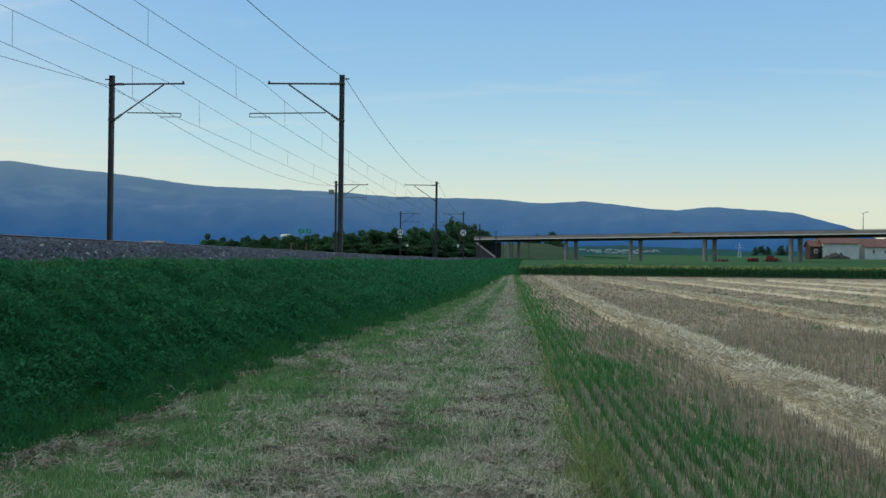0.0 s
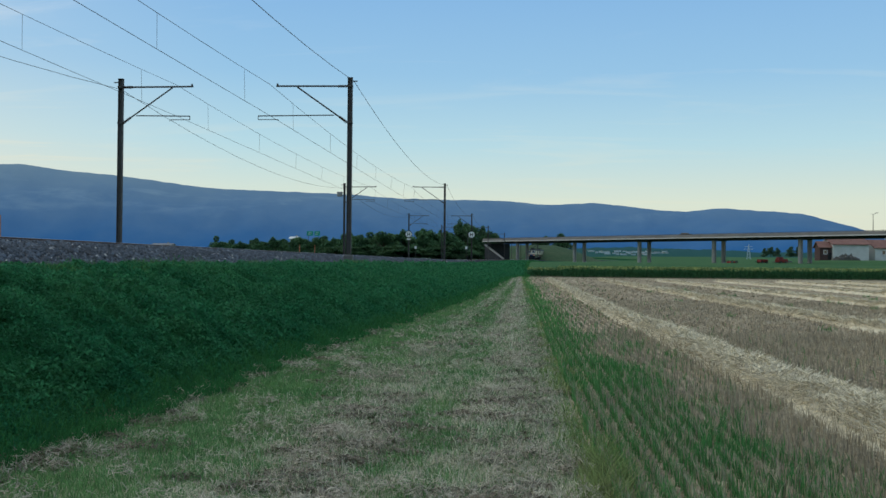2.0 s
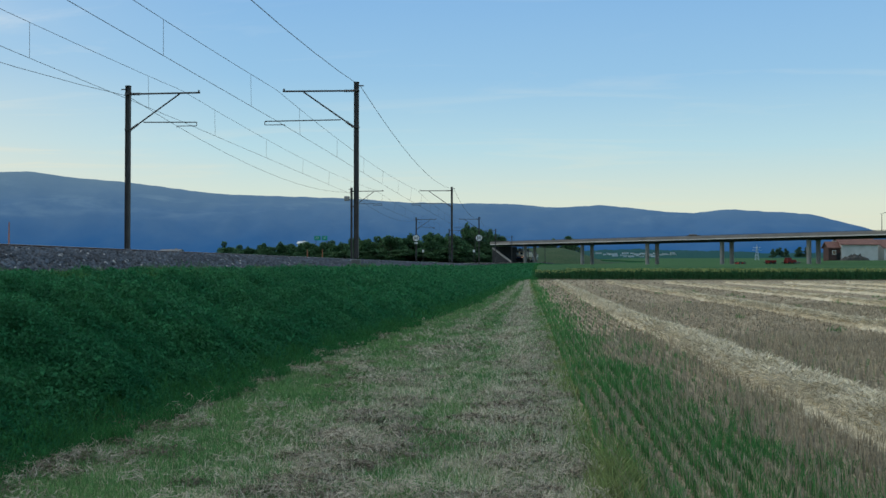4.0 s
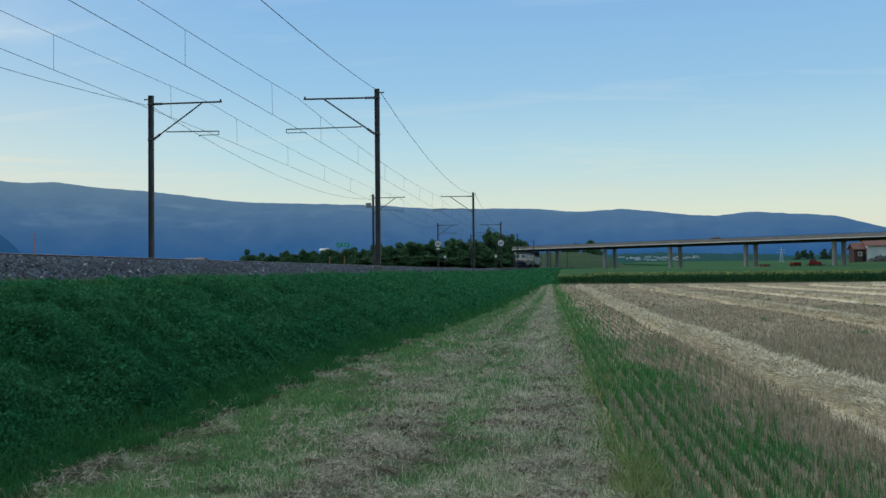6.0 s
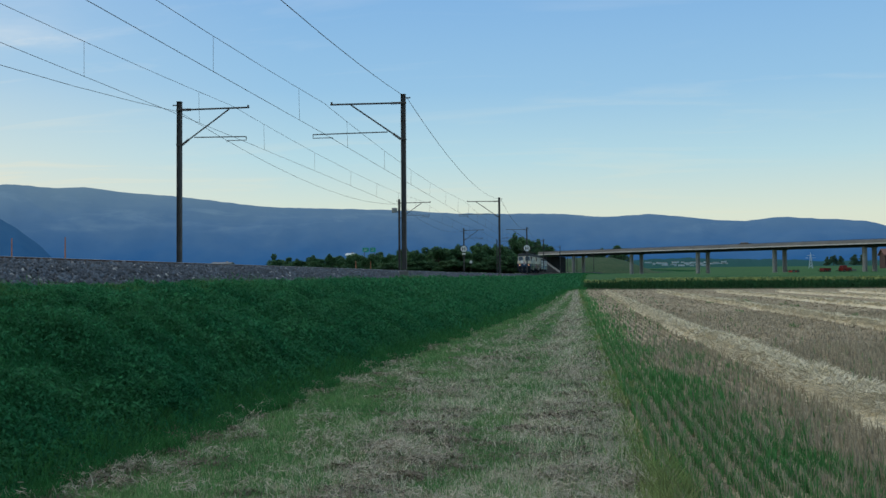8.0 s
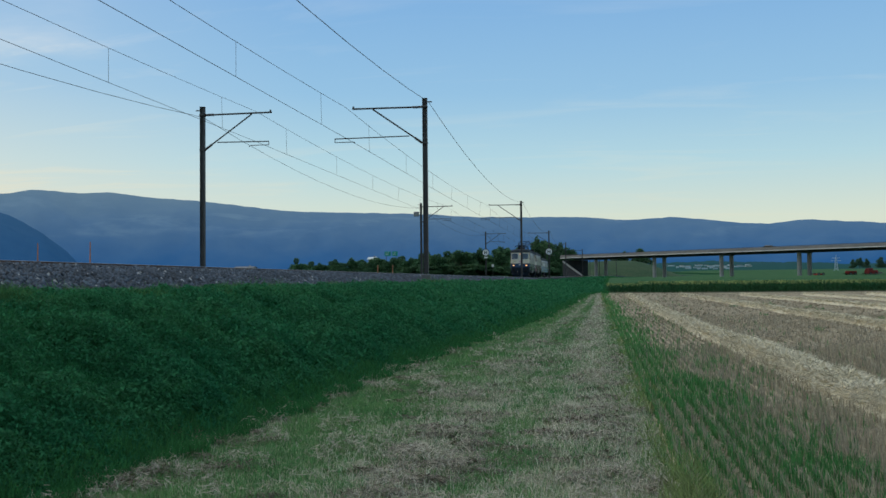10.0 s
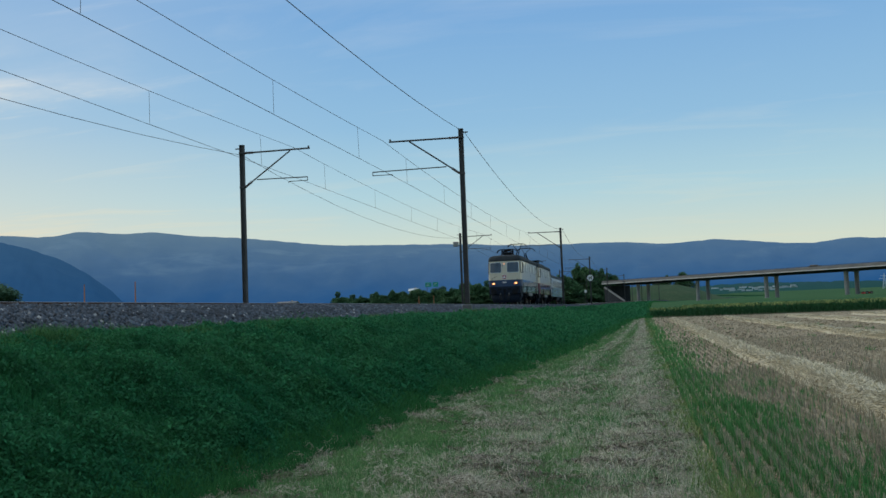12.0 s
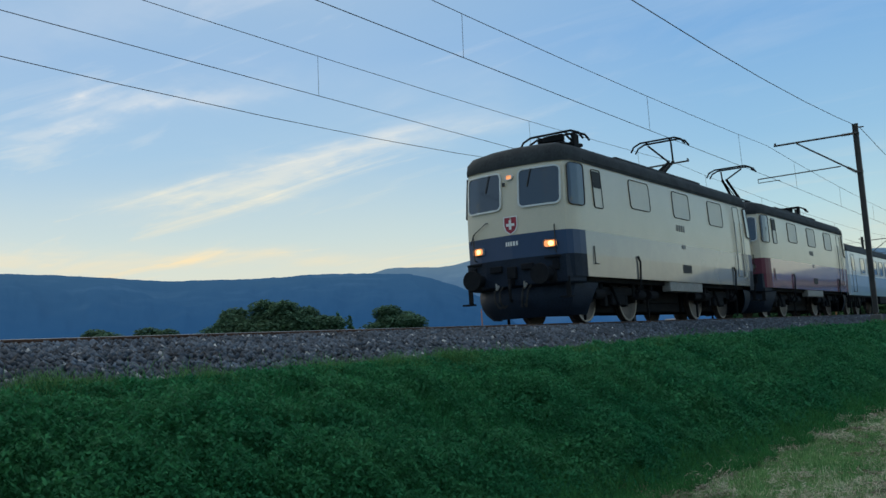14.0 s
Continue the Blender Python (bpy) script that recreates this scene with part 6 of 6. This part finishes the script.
def mast_box(x, y, z):
    ob = thing("switch_box", "small grey equipment box bracketed to a catenary mast", "box")
    ob.matrix_basis = pose(x, y, z)
    bm = bmesh.new()
    box(bm, -0.52, 0, 0, 0.55, 0.4, 0.5, 0.03)
    part("case", bm, M_GREYBOX, ob)
    bm = bmesh.new()
    for h in (-0.15, 0.15):
        box(bm, -0.18, 0, h, 0.2, 0.06, 0.05)
    part("bracket", bm, M_STEEL, ob)


def slim_pole(x, y, z0, z1, r, mat, label, name="marker_pole", group=""):
    ob = thing(name, label, "pole", group)
    n = 5
    for k in range(n):
        bm = bmesh.new()
        a, b = z0 + (z1 - z0) * k / n, z0 + (z1 - z0) * (k + 1) / n
        tube(bm, (x, y, a), (x, y, b), r * (1 - 0.1 * k), r * (0.9 - 0.1 * k), 8)
        part("pole_section", bm, mat, ob)
    return ob


def motorway_sign():
    ob = thing("road_sign", "large green motorway sign on two steel posts", "sign")
    for x in (-95.6, -90.8):
        bm = bmesh.new()
        tube(bm, (x, 440, 0.8), (x, 440, 15.6), 0.12)
        part("post", bm, M_STEEL, ob)
    for x, w in ((-94.9, 3.0), (-91.5, 2.6)):
        bm = bmesh.new()
        box(bm, x, 439.8, 14.7, w, 0.1, 2.1, 0.03)
        p = part("sign_panel", bm, M_SIGN, ob)
        for k in range(2):
            bm = bmesh.new()
            box(bm, x - 0.2 * k, 439.73, 15.1 - 0.7 * k, w * 0.5, 0.03, 0.12)
            part("text_bar", bm, M_WHITE, p, "pale bar of unreadable writing")


def house(x, y, z, w, d, h, roof_h, turn, wall, label, windows=2, door=True, roof_mat=None):
    ob = thing("house", label, "house")
    ob.matrix_basis = pose(x, y, z, 0, 0, turn)
    bm = bmesh.new()
    box(bm, 0, 0, h / 2 - 0.3, w, d, h + 0.6)
    part("wall", bm, wall, ob)
    bm = bmesh.new()
    o = 0.5
    v = [bm.verts.new(p) for p in ((-w / 2 - o, -d / 2 - o, h - 0.15), (w / 2 + o, -d / 2 - o, h - 0.15), (w / 2 + o, 0, h + roof_h), (-w / 2 - o, 0, h + roof_h), (-w / 2 - o, d / 2 + o, h - 0.15), (w / 2 + o, d / 2 + o, h - 0.15))]
    u = [bm.verts.new(p.co + Vector((0, 0, 0.22))) for p in v]
    for a, b, c, e in ((0, 1, 2, 3), (3, 2, 5, 4)):
        bm.faces.new((v[e], v[c], v[b], v[a]))
        bm.faces.new((u[a], u[b], u[c], u[e]))
    for a, b in ((0, 1), (1, 2), (2, 5), (5, 4), (4, 3), (3, 0)):
        bm.faces.new((v[a], v[b], u[b], u[a]))
    roof = part("roof", bm, roof_mat or M_TILE, ob, "pale flat roof" if roof_mat else "red clay tile roof")
    for s in (-1, 1):
        bm = bmesh.new()
        f = [bm.verts.new(p) for p in ((s * w / 2, -d / 2, h - 0.05), (s * w / 2, d / 2, h - 0.05), (s * w / 2, 0, h + roof_h * 0.9))]
        bm.faces.new(f)
        part("gable", bm, wall, ob)
    bm = bmesh.new()
    box(bm, w * 0.22, d * 0.12, h + roof_h * 0.9, 0.7, 0.7, 1.6)
    part("chimney", bm, M_CONC, roof)
    for k in range(windows):
        xx = -w / 2 + w * (k + 0.7) / (windows + 0.4)
        bm = bmesh.new()
        box(bm, xx, -d / 2 - 0.02, h * 0.60, 1.3, 0.12, 1.4)
        wd = part("window", bm, M_WHITE, ob, "window in a pale frame")
        bm = bmesh.new()
        box(bm, xx, -d / 2 - 0.07, h * 0.60, 1.05, 0.06, 1.15)
        part("pane", bm, M_GLASS, wd)
    if door:
        bm = bmesh.new()
        box(bm, w * 0.36, -d / 2 - 0.03, 1.0, 1.2, 0.1, 2.1)
        part("door", bm, M_BLACK, ob)
    return ob


def trailer(x, y, w, h, label, tall=False):
    ob = thing("farm_trailer", label, "trailer", "farm machines on the meadow")
    z = float(plain_z(y))
    bm = bmesh.new()
    box(bm, 0, 0, h * 0.62, w, 1.9, h * 0.62, 0.06)
    part("hopper", bm, M_RED, ob)
    if tall:
        bm = bmesh.new()
        box(bm, -w * 0.2, 0, h * 1.08, w * 0.45, 1.6, h * 0.42, 0.08)
        part("cab", bm, M_RED, ob)
        bm = bmesh.new()
        box(bm, w * 0.75, 0, h * 0.45, w * 0.6, 1.4, h * 0.25, 0.05)
        part("tool_frame", bm, M_GREYBOX, ob, "grey implement behind")
    bm = bmesh.new()
    box(bm, -w * 0.7, 0, 0.55, w * 0.6, 0.14, 0.14)
    part("drawbar", bm, M_STEEL, ob)
    for u in (-0.28, 0.28):
        for v in (-0.9, 0.9):
            bm = bmesh.new()
            tube(bm, (u * w, v - 0.14, 0.42), (u * w, v + 0.14, 0.42), 0.42, None, 18)
            wh = part("wheel", bm, M_TYRE, ob, "black rubber tyre")
            bm = bmesh.new()
            tube(bm, (u * w, v - 0.16, 0.42), (u * w, v + 0.16, 0.42), 0.2, None, 12)
            part("rim", bm, M_GREYBOX, wh)
    ob.matrix_basis = pose(x, y, z, 0, 0, 20)
    return ob


def viaduct_lamp():
    ob = thing("street_lamp", "tall steel road lamp on the viaduct", "lamp")
    x, y = 92.0, 258.0
    bm = bmesh.new()
    tube(bm, (x, y, 10.1), (x, y, 15.3), 0.11, 0.07)
    part("pole", bm, M_STEEL, ob)
    bm = bmesh.new()
    tube(bm, (x, y, 15.2), (x + 0.9, y, 15.6), 0.05)
    tube(bm, (x, y, 15.2), (x - 0.5, y, 15.3), 0.04)
    part("arm", bm, M_STEEL, ob)
    bm = bmesh.new()
    box(bm, x + 1.0, y, 15.6, 0.7, 0.3, 0.14, 0.03)
    part("lamp_head", bm, M_GREYBOX, ob)


def deck_van():
    """A dark vehicle standing on the viaduct."""
    ob = thing("van", "small dark van on the viaduct", "vehicle")
    x, y = 51.0, 297.0
    turn = Matrix.Rotation(math.atan2(-166.3, 161.4), 4, "Z")
    bm = bmesh.new()
    box(bm, x, y, 10.78, 3.6, 1.6, 0.6, 0.12, turn)
    part("body", bm, M_BLACK, ob)
    bm = bmesh.new()
    box(bm, x - 0.2, y + 0.2, 11.2, 2.0, 1.4, 0.36, 0.12, turn)
    part("cabin", bm, M_GLASS, ob)
    for k in (-0.95, 0.95):
        for s in (-0.8, 0.8):
            p = Vector((x, y, 10.36)) + turn @ Vector((k, s, 0))
            q = turn @ Vector((0, 0.1, 0))
            bm = bmesh.new()
            tube(bm, p - q, p + q, 0.32, None, 14)
            part("wheel", bm, M_TYRE, ob)


def far_town():
    # the rise wears M_KNOLL, with haze painted into its tint and glow
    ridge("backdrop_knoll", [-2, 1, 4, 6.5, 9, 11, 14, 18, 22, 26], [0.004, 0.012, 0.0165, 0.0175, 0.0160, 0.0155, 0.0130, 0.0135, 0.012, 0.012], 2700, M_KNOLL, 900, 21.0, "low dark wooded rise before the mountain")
    for k in range(30):
        b = math.radians(4.4 + 4.2 * k / 29 + RNG.normal(0, 0.2))
        d = 2000 + RNG.uniform(-60, 60)
        ob = thing("far_house", "tiny pale house of the distant town", "house", "houses of the distant town")
        w, h = RNG.uniform(4, 14), RNG.uniform(1.6, 3.2)
        x, y = math.sin(b) * d, math.cos(b) * d
        z = 0.0125 * d + RNG.uniform(-3, 4)
        bm = bmesh.new()
        box(bm, x, y, z, w, 10, h)
        part("wall", bm, M_FARWALL, ob)
        bm = bmesh.new()
        box(bm, x, y, z + h / 2 + 0.25, w + 0.6, 10.6, 0.5)
        part("roof", bm, M_GREYBOX, ob)


def earth_heap(x, y, z, w, h):
    """Tipped earth and rubble beside the farm."""
    ob = thing("earth_heap", "dark heap of tipped earth and rubble near the farmhouse", "heap")
    n, m = 26, 12
    g = np.array([[(x + w * (i / (n - 1) - 0.5), y + 3.0 * (j / (m - 1) - 0.5) * 2,
                    z - 0.3 + (h + 0.3) * max(0.0, math.sin(math.pi * i / (n - 1)) * math.sin(math.pi * j / (m - 1))) ** 0.6 * (0.62 + 0.55 * noise.noise((i * 0.42, j * 0.5, 3)) + 0.25 * noise.noise((i * 1.3, j * 1.2, 8))))
                   for i in range(n)] for j in range(m)]).reshape(-1, 3)
    j, i = np.meshgrid(np.arange(m - 1), np.arange(n - 1), indexing="ij")
    a = (j * n + i).ravel()
    raw_mesh("mound", g, np.stack([a, a + 1, a + n + 1, a + n], 1), M_HEAP, parent=ob)
    for k in range(14):
        bm = bmesh.new()
        q = RNG.uniform(-0.42, 0.42)
        box(bm, x + q * w, y - 1.6 - RNG.random(), z + 0.15 + h * 0.35 * (1 - abs(q) * 2), RNG.uniform(0.3, 0.8), 0.5, RNG.uniform(0.25, 0.5), 0.05, Matrix.Rotation(RNG.uniform(-0.6, 0.6), 4, "Y"))
        part("rubble", bm, M_CONCD, ob)


def pylon(x, y, z, h):
    """A lattice power pylon, far off."""
    ob = thing("power_pylon", "distant grey lattice power pylon", "pylon")
    bm = bmesh.new()
    for sx in (-1, 1):
        for sy in (-1, 1):
            tube(bm, (x + sx * h * 0.11, y + sy * h * 0.11, z), (x, y, z + h), 0.16, 0.1, 4)
    part("legs", bm, M_FARWALL, ob)
    bm = bmesh.new()
    for k in range(5):
        a, b = k / 6, (k + 1) / 6
        for s in (-1, 1):
            tube(bm, (x + s * h * 0.11 * (1 - a), y, z + h * a), (x - s * h * 0.11 * (1 - b), y, z + h * b), 0.1, None, 4)
    part("bracing", bm, M_FARWALL, ob)
    for q, w in ((0.70, 0.26), (0.84, 0.20)):
        bm = bmesh.new()
        tube(bm, (x - h * w, y, z + h * q), (x + h * w, y, z + h * q), 0.16, None, 4)
        part("cross_arm", bm, M_FARWALL, ob)


plant_trees()
earth_heap(101.0, 306, 3.7, 8.0, 2.3)
pylon(211.0, 900.0, 5.0, 16.5)
halt_board(-7.77, 168.0, False)
halt_board(-18.75, 168.0, True)
for bx in (-0.2265, -0.2105):
    slim_pole(bx * 112, 112.0, 0.6, 0.0178 * 112 + EYE, 0.07, M_ORANGE, "slim orange marker post beyond the tracks", "marker_post", "orange posts beyond the tracks")
for bx, top in ((-0.616, 0.047), (-0.553, 0.0475)):
    slim_pole(bx * 150, 150.0, 0.4, top * 150 + EYE, 0.17, M_ORANGE, "tall thin red-orange pole far beyond the tracks", "signal_pole", "red-orange poles beyond the tracks")
mast_box(-18.75, 104.4, 9.08)
motorway_sign()
house(105.4, 320, 4.0, 11.4, 9.0, 4.6, 1.8, 4, M_PLASTER, "white farmhouse with a red tiled roof behind the viaduct", 0, False)
house(97.8, 318, 3.9, 3.6, 4.4, 3.7, 1.8, 4, M_BRICKRED, "dark red timber barn with a tiled roof", 1, True)
house(120.5, 324, 4.0, 14.0, 9.0, 3.6, 2.6, 8, M_PLASTER, "long pale farm building with a red tiled roof", 3, True)
house(-102.0, 440, 8.0, 3.4, 4.0, 4.2, 0.8, 0, M_PLASTER, "small white building beyond the hedge", 1, False, M_WHITE)
house(-164.0, 440, 4.0, 9.0, 5.0, 4.9, 0.5, 0, M_CONC, "low pale hall far beyond the tracks", 0, False, M_BARRIER)
trailer(70.2, 283, 2.4, 1.35, "red farm trailer parked on the meadow")
trailer(75.0, 281, 2.9, 1.5, "red farm machine with a grey implement on the meadow", True)
trailer(60.2, 276, 2.3, 0.65, "low rusty-red implement lying on the meadow")
viaduct_lamp()
deck_van()
far_town()
maize()
stubble()
for k, cx in enumerate(WINDROWS):
    windrow(cx, k)
path_growth()
bank_growth()


# ---- what moves ----
SPEED, FRONT_END = 33.9, 22.10


def motions():
    """The train runs down the near track towards the camera at an even pace."""
    for ob, behind, length in ((LOCO_1, 0.0, BODY), (LOCO_2, PITCH, BODY), (CAR, 2 * PITCH - 1.35, COACH)):
        rows = []
        for k in range(29):
            t = k * 0.5
            y = FRONT_END + SPEED * (14.0 - t) + behind
            a = Vector((NEAR_TRACK + float(bend(y + 3)), y + 3, float(rail_z(y + 3))))
            b = Vector((NEAR_TRACK + float(bend(y + length - 3)), y + length - 3, float(rail_z(y + length - 3))))
            d = (b - a).normalized()
            o = a - d * 3.0
            rows.append((t, pose(o.x, o.y, o.z, math.degrees(math.asin(d.z)), 0, -math.degrees(math.atan2(d.x, d.y)))))
        walk(ob, rows)


motions()
